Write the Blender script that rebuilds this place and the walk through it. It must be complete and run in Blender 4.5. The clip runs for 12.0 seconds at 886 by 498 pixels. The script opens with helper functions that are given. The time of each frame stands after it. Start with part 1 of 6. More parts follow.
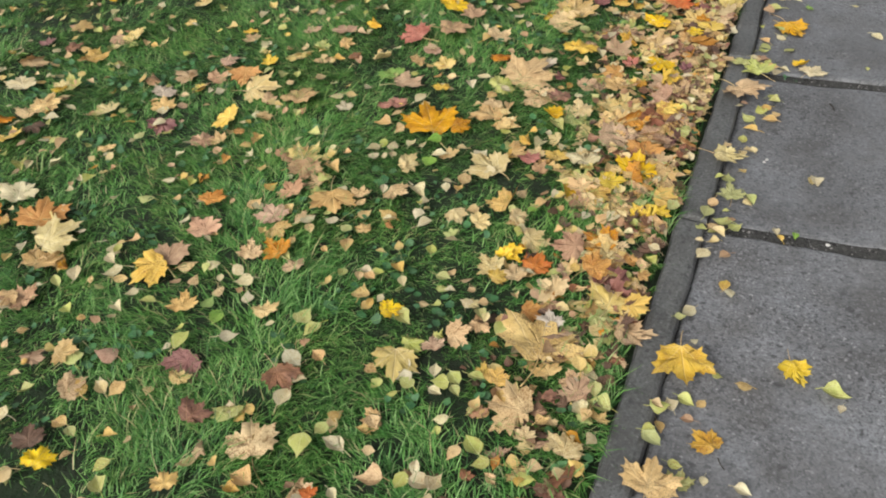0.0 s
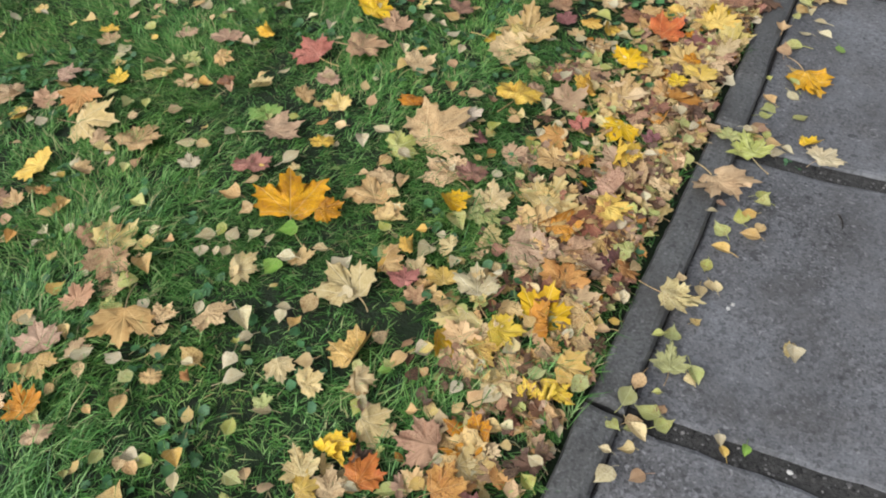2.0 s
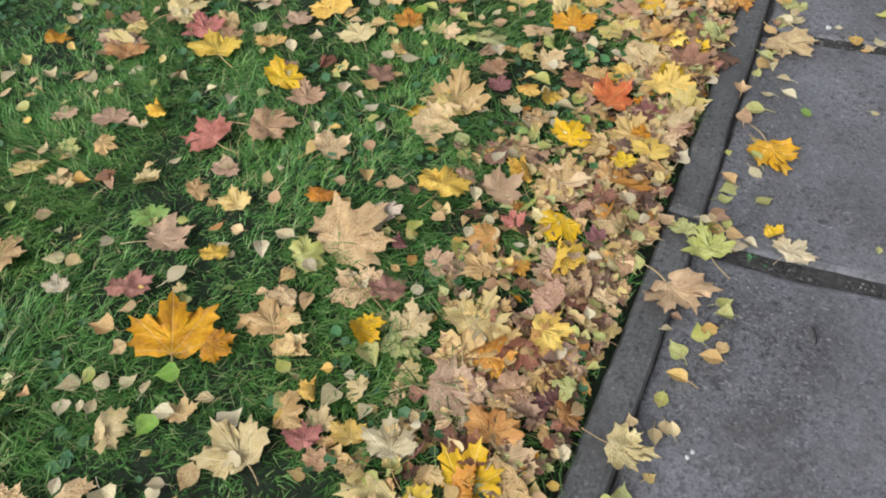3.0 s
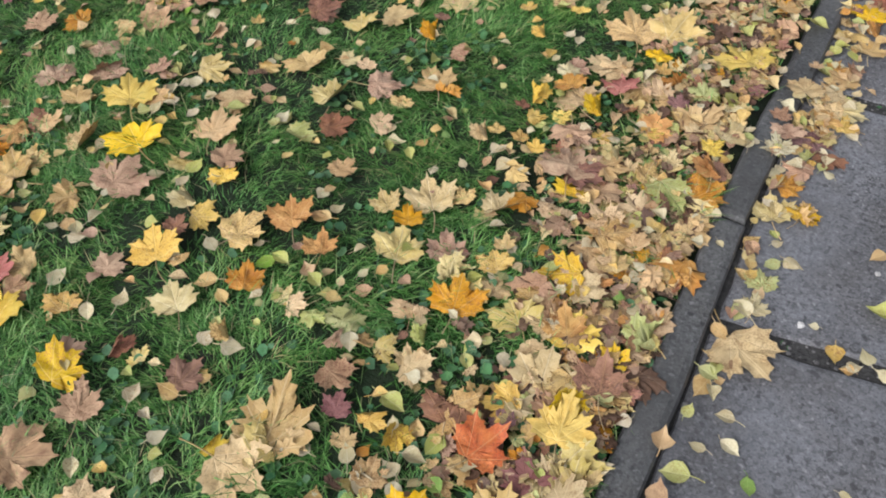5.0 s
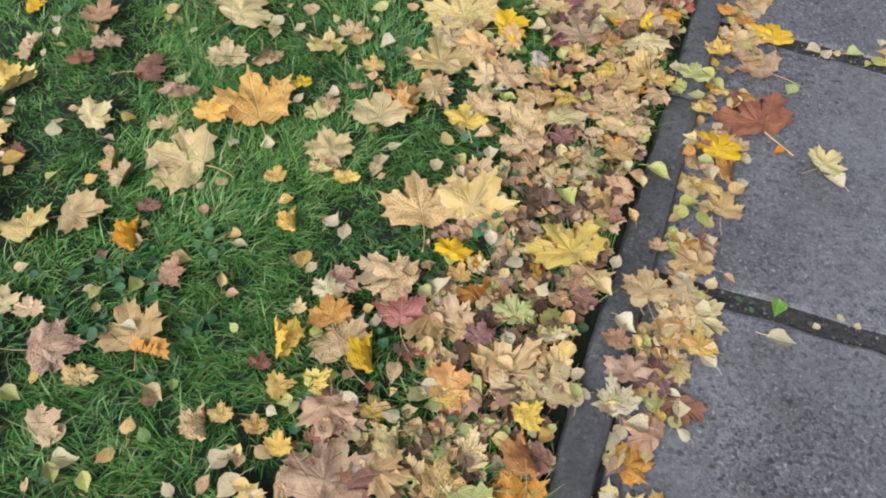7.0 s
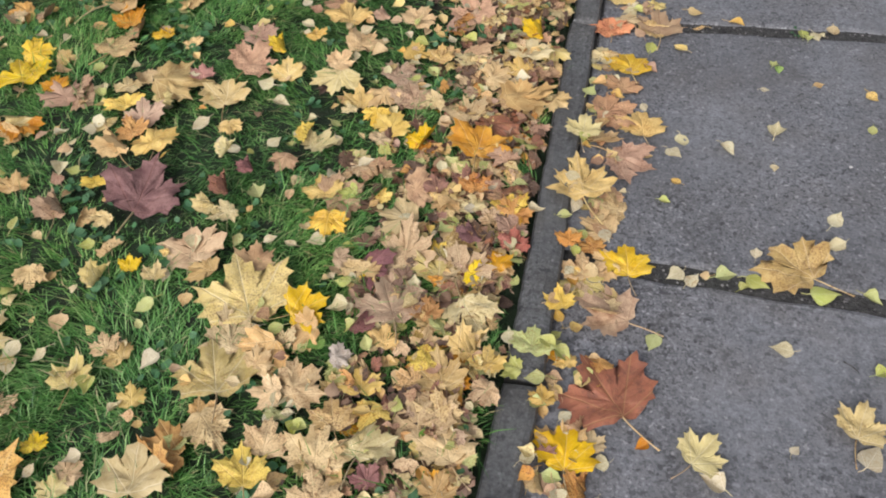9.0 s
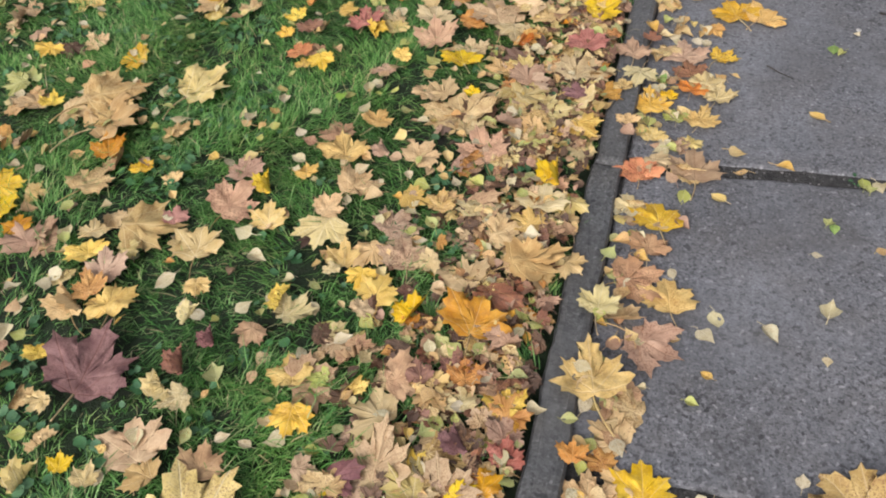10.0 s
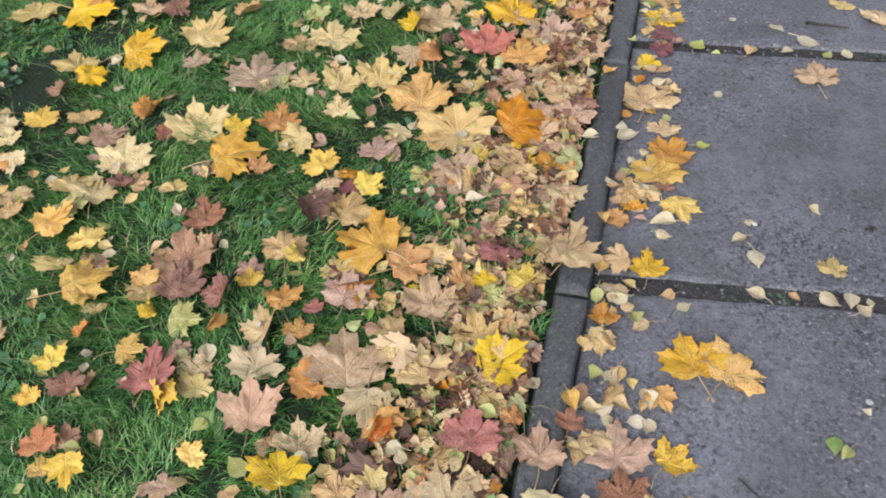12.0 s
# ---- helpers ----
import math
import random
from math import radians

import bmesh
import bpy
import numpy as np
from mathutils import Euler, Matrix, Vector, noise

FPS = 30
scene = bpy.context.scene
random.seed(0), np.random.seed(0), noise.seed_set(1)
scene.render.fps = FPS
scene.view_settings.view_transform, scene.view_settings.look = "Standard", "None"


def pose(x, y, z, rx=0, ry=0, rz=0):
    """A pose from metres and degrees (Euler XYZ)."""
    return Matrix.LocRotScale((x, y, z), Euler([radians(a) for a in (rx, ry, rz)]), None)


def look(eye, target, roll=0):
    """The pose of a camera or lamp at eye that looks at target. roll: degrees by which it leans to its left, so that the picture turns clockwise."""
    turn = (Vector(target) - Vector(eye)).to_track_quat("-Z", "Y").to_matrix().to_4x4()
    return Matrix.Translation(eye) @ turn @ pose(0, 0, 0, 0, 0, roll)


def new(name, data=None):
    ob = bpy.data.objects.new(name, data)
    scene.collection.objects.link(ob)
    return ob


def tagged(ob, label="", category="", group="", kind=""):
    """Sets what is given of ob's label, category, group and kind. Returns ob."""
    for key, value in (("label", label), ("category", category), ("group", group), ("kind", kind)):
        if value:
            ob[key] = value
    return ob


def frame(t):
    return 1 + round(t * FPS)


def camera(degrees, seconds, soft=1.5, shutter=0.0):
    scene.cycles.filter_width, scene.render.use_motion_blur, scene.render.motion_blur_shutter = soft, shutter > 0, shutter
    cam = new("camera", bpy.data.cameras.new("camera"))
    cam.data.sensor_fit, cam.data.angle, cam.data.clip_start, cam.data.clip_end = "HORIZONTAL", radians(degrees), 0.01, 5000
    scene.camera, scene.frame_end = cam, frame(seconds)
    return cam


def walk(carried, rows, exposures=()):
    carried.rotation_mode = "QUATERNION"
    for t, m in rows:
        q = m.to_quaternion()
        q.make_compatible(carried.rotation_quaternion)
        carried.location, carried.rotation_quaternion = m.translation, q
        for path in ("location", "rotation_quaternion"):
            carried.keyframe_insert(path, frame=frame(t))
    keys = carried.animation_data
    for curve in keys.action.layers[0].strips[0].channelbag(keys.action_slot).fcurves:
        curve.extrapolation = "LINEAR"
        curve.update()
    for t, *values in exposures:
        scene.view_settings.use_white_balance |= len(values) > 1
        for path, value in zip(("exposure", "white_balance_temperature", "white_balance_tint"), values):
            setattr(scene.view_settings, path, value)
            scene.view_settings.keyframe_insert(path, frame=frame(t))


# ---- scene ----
cam = camera(59.1, 12.0, soft=1.95)
# seconds, eye, target, roll
EXPOSURE = 0.42
PATH = [
    (0, (0.087, -0.944, 1.54), (-0.552, 0.378, 0.182), -3.8),
    (0.5, (0.011, -0.633, 1.496), (-0.607, 0.661, 0.101), -1.7),
    (1, (-0.001, -0.379, 1.49), (-0.586, 0.907, 0.076), -0.6),
    (1.5, (0.09, -0.112, 1.477), (-0.547, 1.088, 0.009), -1.5),
    (2, (0.122, 0.06, 1.464), (-0.525, 1.194, -0.051), -2.1),
    (2.5, (0.06, 0.272, 1.446), (-0.551, 1.411, -0.08), -2.0),
    (2.7, (0.033, 0.364, 1.435), (-0.544, 1.52, -0.092), -1.7),
    (4.3, (0.206, 1.233, 1.498), (-0.432, 2.27, -0.089), -5.2),
    (4.5, (0.141, 1.357, 1.502), (-0.503, 2.41, -0.071), -4.0),
    (5, (0.015, 1.618, 1.517), (-0.636, 2.706, -0.03), -1.7),
    (5.5, (-0.036, 1.931, 1.513), (-0.756, 2.981, -0.03), -2.4),
    (6, (-0.06, 2.209, 1.493), (-0.82, 3.234, -0.046), -2.3),
    (6.5, (-0.133, 2.479, 1.455), (-0.683, 3.569, -0.129), 2.2),
    (7, (-0.143, 2.675, 1.448), (-0.473, 3.785, -0.183), 4.0),
    (7.2, (-0.125, 2.75, 1.45), (-0.411, 3.861, -0.189), 3.2),
    (8.8, (0.057, 3.449, 1.506), (-0.248, 4.613, -0.091), -2.1),
    (9, (0.037, 3.537, 1.514), (-0.258, 4.732, -0.063), -2.0),
    (9.5, (0.021, 3.724, 1.503), (-0.256, 4.971, -0.035), -1.8),
    (10, (0.071, 4.006, 1.504), (-0.363, 5.248, -0.003), -4.4),
    (10.5, (0.08, 4.277, 1.487), (-0.361, 5.523, -0.014), -2.7),
    (11, (0.01, 4.645, 1.519), (-0.331, 5.947, 0.04), -1.8),
    (11.5, (-0.014, 4.97, 1.499), (-0.292, 6.29, 0.022), -1.5),
    (12, (0.03, 5.391, 1.544), (-0.331, 6.657, 0.039), -2.1),
]
walk(cam, [(t, look(eye, target, roll)) for t, eye, target, roll in PATH], exposures=[(0.0, EXPOSURE - 0.09, 6420, 6), (2.0, EXPOSURE - 0.15, 6080, 8), (3.5, EXPOSURE - 0.15, 6020, 10), (7.0, EXPOSURE - 0.12, 5880, 11), (10.0, EXPOSURE - 0.09, 6200, 13), (12.0, EXPOSURE - 0.05, 5760, 15)])

# ---- light: an overcast autumn sky ----
world = bpy.data.worlds.new("overcast_sky")
scene.world = world
world.use_nodes = True
wn, wl = world.node_tree.nodes, world.node_tree.links
sky = wn.new("ShaderNodeTexSky")
sky.sky_type, sky.sun_disc = "NISHITA", False
sky.sun_elevation, sky.sun_rotation = radians(38), radians(200)
sky.air_density, sky.dust_density, sky.ozone_density = 1.0, 5.0, 1.0
pale = wn.new("ShaderNodeHueSaturation")
pale.inputs["Saturation"].default_value = 0.25
wl.new(sky.outputs[0], pale.inputs["Color"])
wl.new(pale.outputs[0], wn["Background"].inputs["Color"])
wn["Background"].inputs["Strength"].default_value = 0.12

sun = new("sun", bpy.data.lights.new("sun", "SUN"))
sun.data.energy, sun.data.angle, sun.data.color = 1.1, radians(40), (1.0, 0.975, 0.94)
# azimuth 200 degrees clockwise from north, 38 above the horizon
sun.matrix_world = look((-13.5, -37.0, 30.8), (0, 0, 0))


# ---- materials ----
def material(name):
    m = bpy.data.materials.new(name)
    m.use_nodes = True
    return m, m.node_tree.nodes, m.node_tree.links, m.node_tree.nodes["Principled BSDF"]


def value(nt, source, default=None):
    """Link a socket, or set a number or colour."""
    if isinstance(default, bpy.types.NodeSocket):
        nt.links.new(default, source)
    else:
        source.default_value = default


def noise_tex(nt, vec, scale, detail=4.0, rough=0.6):
    n = nt.nodes.new("ShaderNodeTexNoise")
    n.inputs["Scale"].default_value, n.inputs["Detail"].default_value, n.inputs["Roughness"].default_value = scale, detail, rough
    if vec is not None:
        nt.links.new(vec, n.inputs["Vector"])
    return n.outputs["Fac"]


def ramp(nt, fac, *stops):
    r = nt.nodes.new("ShaderNodeValToRGB")
    while len(r.color_ramp.elements) < len(stops):
        r.color_ramp.elements.new(0.5)
    for e, (p, c) in zip(r.color_ramp.elements, stops):
        e.position = p
        e.color = (*c, 1.0) if isinstance(c, tuple) else (c, c, c, 1.0)
    nt.links.new(fac, r.inputs[0])
    return r.outputs[0]


def mix(nt, fac, a, b, mode="MIX"):
    m = nt.nodes.new("ShaderNodeMix")
    m.data_type, m.blend_type = "RGBA", mode
    value(nt, m.inputs[0], fac)
    for sock, v in ((m.inputs[6], a), (m.inputs[7], b)):
        value(nt, sock, (*v, 1.0) if isinstance(v, tuple) else v)
    return m.outputs[2]


def calc(nt, op, a, b=0.0, clamp=False):
    m = nt.nodes.new("ShaderNodeMath")
    m.operation, m.use_clamp = op, clamp
    value(nt, m.inputs[0], a)
    value(nt, m.inputs[1], b)
    return m.outputs[0]


def bump(nt, height, strength, distance):
    b = nt.nodes.new("ShaderNodeBump")
    b.inputs["Strength"].default_value, b.inputs["Distance"].default_value = strength, distance
    nt.links.new(height, b.inputs["Height"])
    return b.outputs[0]


def concrete(name, dark, light, speck, pale=1.0):
    """Weathered exposed-aggregate concrete: broad stains, worn patches, dark and pale grit."""
    m, nodes, links, bsdf = material(name)
    nt = m.node_tree
    geo = nodes.new("ShaderNodeNewGeometry").outputs["Position"]
    broad = noise_tex(nt, geo, 2.2, 5, 0.65)
    mid = noise_tex(nt, geo, 44, 6, 0.78)
    base = mix(nt, ramp(nt, broad, (0.32, 0.0), (0.68, 1.0)), dark, light)
    base = mix(nt, ramp(nt, mid, (0.34, 0.0), (0.66, 1.0)), mix(nt, 1.0, base, (0.69, 0.69, 0.69), "MULTIPLY"), mix(nt, 1.0, base, (1.16, 1.15, 1.14), "MULTIPLY"))
    # brownish dirt and cool grey skin in drifting patches
    stain = noise_tex(nt, geo, 4.5, 5, 0.7)
    base = mix(nt, 1.0, base, ramp(nt, stain, (0.36, (0.80, 0.765, 0.72)), (0.50, (1.0, 0.985, 0.965)), (0.64, (1.10, 1.11, 1.11))), "MULTIPLY")
    # grit of several sizes, laid bare where the skin has worn away
    worn = ramp(nt, noise_tex(nt, geo, 1.7, 4, 0.6), (0.36, 0.35), (0.62, 1.0))
    for scale, lo, hi, colour, much in ((150, 0.52, 0.59, speck, 0.48), (80, 0.56, 0.62, speck, 0.66), (120, 0.57, 0.64, (0.36, 0.35, 0.36), 0.42 * pale), (60, 0.68, 0.72, (0.42, 0.40, 0.39), 0.6 * pale), (48, 0.66, 0.69, (0.03, 0.029, 0.029), 0.85)):
        grit = noise_tex(nt, geo, scale, 1.5, 0.5)
        base = mix(nt, calc(nt, "MULTIPLY", calc(nt, "MULTIPLY", ramp(nt, grit, (lo, 0.0), (hi, 1.0)), worn), much), base, colour)
    each = nodes.new("ShaderNodeObjectInfo").outputs["Random"]
    tone = calc(nt, "ADD", calc(nt, "MULTIPLY", each, 0.22), 0.89)
    comb = nodes.new("ShaderNodeCombineColor")
    for k in range(3):
        links.new(tone, comb.inputs[k])
    base = mix(nt, 1.0, base, comb.outputs[0], "MULTIPLY")
    links.new(base, bsdf.inputs["Base Color"])
    links.new(ramp(nt, mid, (0.3, 0.38), (0.7, 0.62)), bsdf.inputs["Roughness"])
    relief = calc(nt, "ADD", mid, calc(nt, "MULTIPLY", noise_tex(nt, geo, 140, 3, 0.6), 0.8))
    links.new(bump(nt, relief, 0.42, 0.004), bsdf.inputs["Normal"])
    return m


def leaf_material(name, low, high, spot, vein, veined=True, decay=0.6):
    """A fallen leaf: blotched blade, brown freckles, paler veins laid along the leaf's own coordinates."""
    m, nodes, links, bsdf = material(name)
    nt = m.node_tree
    uv = nodes.new("ShaderNodeTexCoord").outputs["UV"]
    each = nodes.new("ShaderNodeObjectInfo").outputs["Random"]
    island = nodes.new("ShaderNodeNewGeometry").outputs["Random Per Island"]
    own = calc(nt, "FRACT", calc(nt, "ADD", each, island))
    geo = nodes.new("ShaderNodeNewGeometry").outputs["Position"]
    blotch = noise_tex(nt, geo, 26, 4, 0.6)
    base = mix(nt, ramp(nt, blotch, (0.3, 0.0), (0.7, 1.0)), low, high)
    # each leaf a little lighter, darker, redder or greener than the next
    hsv = nodes.new("ShaderNodeHueSaturation")
    links.new(calc(nt, "ADD", calc(nt, "MULTIPLY", own, 0.020), 0.490), hsv.inputs["Hue"])
    links.new(calc(nt, "ADD", calc(nt, "MULTIPLY", calc(nt, "FRACT", calc(nt, "MULTIPLY", own, 7.3)), 0.28), 0.92), hsv.inputs["Saturation"])
    links.new(calc(nt, "ADD", calc(nt, "MULTIPLY", calc(nt, "FRACT", calc(nt, "MULTIPLY", own, 13.7)), 0.32), 0.84), hsv.inputs["Value"])
    links.new(base, hsv.inputs["Color"])
    base = hsv.outputs[0]
    freckle = noise_tex(nt, geo, 230, 2, 0.55)
    patch = noise_tex(nt, geo, 17, 2, 0.5)
    ill = calc(nt, "ADD", calc(nt, "MULTIPLY", calc(nt, "FRACT", calc(nt, "MULTIPLY", own, 17.1)), 0.95), 0.12)
    amount = calc(nt, "MULTIPLY", calc(nt, "MULTIPLY", ramp(nt, freckle, (0.51, 0.0), (0.60, 1.0)), ramp(nt, patch, (0.34, 0.1), (0.56, 1.0))), ill)
    base = mix(nt, amount, base, spot)
    # decay creeping in from a few spots, more on some leaves than on others
    rot = calc(nt, "MULTIPLY", ramp(nt, noise_tex(nt, geo, 34, 5, 0.68), (0.50, 0.0), (0.66, 1.0)), calc(nt, "MULTIPLY", calc(nt, "FRACT", calc(nt, "MULTIPLY", own, 29.3)), decay))
    base = mix(nt, rot, base, spot)
    rough = noise_tex(nt, geo, 60, 3, 0.6)
    height = rough
    if veined:
        sep = nodes.new("ShaderNodeSeparateXYZ")
        links.new(uv, sep.inputs[0])
        x, y = calc(nt, "SUBTRACT", sep.outputs[0], 0.5), sep.outputs[1]
        line = None
        for a in (0, 40, -40, 78, -78):
            s, c = math.sin(radians(a)), math.cos(radians(a))
            along = calc(nt, "ADD", calc(nt, "MULTIPLY", x, s), calc(nt, "MULTIPLY", y, c))
            across = calc(nt, "ABSOLUTE", calc(nt, "SUBTRACT", calc(nt, "MULTIPLY", x, c), calc(nt, "MULTIPLY", y, s)))
            # side veins branch off at a slant, as a narrow stripe pattern along the main vein
            side = calc(nt, "FRACT", calc(nt, "MULTIPLY", calc(nt, "SUBTRACT", along, across), 8.0))
            twig = calc(nt, "MULTIPLY", calc(nt, "LESS_THAN", side, 0.12), calc(nt, "LESS_THAN", across, 0.13))
            twig = calc(nt, "MULTIPLY", twig, 0.35)
            main = calc(nt, "SUBTRACT", 1.0, calc(nt, "DIVIDE", across, 0.016), True)
            v = calc(nt, "MULTIPLY", calc(nt, "MAXIMUM", main, twig), calc(nt, "GREATER_THAN", along, 0.0))
            line = v if line is None else calc(nt, "MAXIMUM", line, v)
        base = mix(nt, calc(nt, "MULTIPLY", line, 0.55), base, vein)
        height = calc(nt, "SUBTRACT", rough, line)
    links.new(base, bsdf.inputs["Base Color"])
    bsdf.inputs["Roughness"].default_value = 0.62
    bsdf.inputs["Specular IOR Level"].default_value = 0.35
    links.new(bump(nt, height, 0.5, 0.0015), bsdf.inputs["Normal"])
    return m


LEAF = {
    "tan": leaf_material("leaf_tan", (0.53, 0.350, 0.165), (0.68, 0.495, 0.265), (0.28, 0.15, 0.06), (0.70, 0.53, 0.30)),
    "cream": leaf_material("leaf_cream", (0.56, 0.420, 0.170), (0.69, 0.550, 0.275), (0.40, 0.26, 0.10), (0.74, 0.64, 0.42)),
    "pinkish": leaf_material("leaf_pinkish_brown", (0.40, 0.245, 0.152), (0.56, 0.380, 0.240), (0.22, 0.10, 0.06), (0.36, 0.20, 0.11)),
    "yellow": leaf_material("leaf_yellow", (0.68, 0.43, 0.055), (0.79, 0.565, 0.115), (0.46, 0.22, 0.04), (0.80, 0.60, 0.22), decay=0.28),
    "orange": leaf_material("leaf_orange", (0.45, 0.195, 0.048), (0.65, 0.36, 0.108), (0.30, 0.11, 0.03), (0.64, 0.42, 0.18)),
    "red_orange": leaf_material("leaf_red_orange", (0.52, 0.165, 0.08), (0.65, 0.28, 0.12), (0.30, 0.07, 0.03), (0.64, 0.34, 0.14), decay=0.3),
    "russet": leaf_material("leaf_russet", (0.22, 0.108, 0.074), (0.37, 0.180, 0.115), (0.11, 0.050, 0.034), (0.42, 0.24, 0.10), decay=0.95),
    "maroon": leaf_material("leaf_maroon", (0.19, 0.082, 0.080), (0.33, 0.170, 0.152), (0.09, 0.035, 0.035), (0.20, 0.08, 0.06)),
    "pale_green": leaf_material("leaf_pale_green", (0.36, 0.37, 0.11), (0.50, 0.50, 0.20), (0.32, 0.24, 0.08), (0.66, 0.64, 0.36)),
    "green": leaf_material("leaf_green", (0.14, 0.27, 0.06), (0.28, 0.40, 0.10), (0.18, 0.18, 0.05), (0.46, 0.52, 0.18)),
    "silvery": leaf_material("leaf_silvery_underside", (0.48, 0.39, 0.30), (0.60, 0.50, 0.40), (0.34, 0.24, 0.17), (0.66, 0.56, 0.44)),
    "amber": leaf_material("leaf_amber", (0.56, 0.37, 0.12), (0.68, 0.49, 0.20), (0.34, 0.18, 0.06), (0.70, 0.54, 0.28)),
    "ivory": leaf_material("leaf_ivory", (0.50, 0.42, 0.25), (0.64, 0.56, 0.37), (0.40, 0.28, 0.14), (0.76, 0.68, 0.50)),
    "dusky": leaf_material("leaf_dusky_red", (0.38, 0.13, 0.10), (0.52, 0.23, 0.18), (0.18, 0.06, 0.045), (0.50, 0.26, 0.18)),
    "golden": leaf_material("leaf_golden_orange", (0.60, 0.345, 0.072), (0.74, 0.505, 0.150), (0.36, 0.16, 0.04), (0.74, 0.52, 0.22), decay=0.6),
    "brown": leaf_material("leaf_brown", (0.10, 0.06, 0.04), (0.19, 0.11, 0.07), (0.05, 0.03, 0.02), (0.20, 0.13, 0.08)),
}
WORDS = {
    "tan": "pale tan", "cream": "creamy yellow", "pinkish": "pinkish brown", "yellow": "bright golden yellow", "orange": "orange brown",
    "red_orange": "red orange", "russet": "russet brown", "maroon": "dark maroon", "pale_green": "pale yellow-green", "green": "fresh green",
    "silvery": "silvery beige upturned", "amber": "pale amber", "ivory": "pale ivory", "brown": "dark brown shrivelled",
    "dusky": "dusky red", "golden": "golden orange",
}
COLOURS = list(LEAF)
STALK = leaf_material("leaf_stalk", (0.50, 0.36, 0.18), (0.62, 0.48, 0.27), (0.3, 0.16, 0.08), (0.6, 0.5, 0.3), veined=False)


def grass_material():
    m, nodes, links, bsdf = material("lawn_grass")
    nt = m.node_tree
    g = nodes.new("ShaderNodeNewGeometry")
    own = g.outputs["Random Per Island"]
    blade = ramp(nt, own, (0.0, (0.016, 0.060, 0.011)), (0.34, (0.062, 0.200, 0.034)), (0.66, (0.148, 0.340, 0.075)), (0.93, (0.265, 0.435, 0.15)), (0.98, (0.42, 0.38, 0.20)))
    tract = noise_tex(nt, g.outputs["Position"], 3.0, 3, 0.55)
    base = mix(nt, ramp(nt, tract, (0.35, 0.0), (0.65, 0.55)), blade, mix(nt, 1.0, blade, (1.25, 1.05, 0.75), "MULTIPLY"))
    links.new(base, bsdf.inputs["Base Color"])
    bsdf.inputs["Roughness"].default_value = 0.5
    bsdf.inputs["Specular IOR Level"].default_value = 0.4
    return m


def soil_material(name, bare, moss_colour, crumb_colour, bare_to):
    m, nodes, links, bsdf = material(name)
    nt = m.node_tree
    g = nodes.new("ShaderNodeNewGeometry").outputs["Position"]
    moss = noise_tex(nt, g, 5, 5, 0.6)
    crumb = noise_tex(nt, g, 60, 4, 0.7)
    base = mix(nt, ramp(nt, moss, (bare_to, 0.0), (bare_to + 0.2, 1.0)), bare, moss_colour)
    base = mix(nt, ramp(nt, crumb, (0.35, 0.0), (0.7, 0.6)), base, crumb_colour)
    links.new(base, bsdf.inputs["Base Color"])
    bsdf.inputs["Roughness"].default_value = 0.95
    links.new(bump(nt, crumb, 0.8, 0.01), bsdf.inputs["Normal"])
    return m


GRASS = grass_material()
# mossy soil; its near-black colour also carries the shade between blades and leaves
SHADED_SOIL = soil_material("shaded_lawn_soil", (0.016, 0.014, 0.010), (0.010, 0.026, 0.006), (0.024, 0.030, 0.014), 0.30)
JOINT_SOIL = soil_material("joint_soil", (0.032, 0.030, 0.028), (0.034, 0.040, 0.024), (0.115, 0.108, 0.10), 0.58)
FAR_LAWN = soil_material("far_lawn", (0.024, 0.058, 0.015), (0.038, 0.090, 0.022), (0.068, 0.10, 0.036), 0.30)
HERB = leaf_material("low_herb_leaf", (0.035, 0.105, 0.045), (0.12, 0.24, 0.105), (0.05, 0.09, 0.03), (0.12, 0.2, 0.09), veined=False)
SLAB = concrete("paving_concrete", (0.143, 0.143, 0.151), (0.224, 0.223, 0.234), (0.040, 0.038, 0.040))
KERB = concrete("kerb_concrete", (0.082, 0.082, 0.082), (0.140, 0.138, 0.134), (0.042, 0.041, 0.038), pale=0.42)


# ---- ground ----
def link_mesh(name, verts, faces, mat, parent=None, smooth=False):
    me = bpy.data.meshes.new(name)
    me.from_pydata(verts, [], faces)
    me.materials.append(mat)
    if smooth:
        me.polygons.foreach_set("use_smooth", [True] * len(me.polygons))
    ob = new(name, me)
    ob.parent = parent
    return ob


def hump(x, y):
    """The lawn's own unevenness, in metres."""
    return 0.010 * noise.noise((x * 1.3, y * 1.3, 0.3)) + 0.004 * noise.noise((x * 6, y * 6, 2.0))


def kerb_x(y):
    """The lawn-side edge of the kerb: it wanders a few centimetres."""
    return float(np.interp(y, KERB_Y, KERB_X))


KERB_Y = [-3.0, 0.5, 2.4, 2.8, 3.12, 3.4, 3.9, 4.3, 5.0, 6.0, 7.0, 12.0]
KERB_X = [-0.038, -0.040, -0.040, -0.051, -0.072, -0.078, -0.065, -0.048, -0.046, -0.040, -0.033, -0.030]
KERB_W = 0.090
KERB_TOP, SLAB_TOP, BED = 0.014, -0.016, -0.025

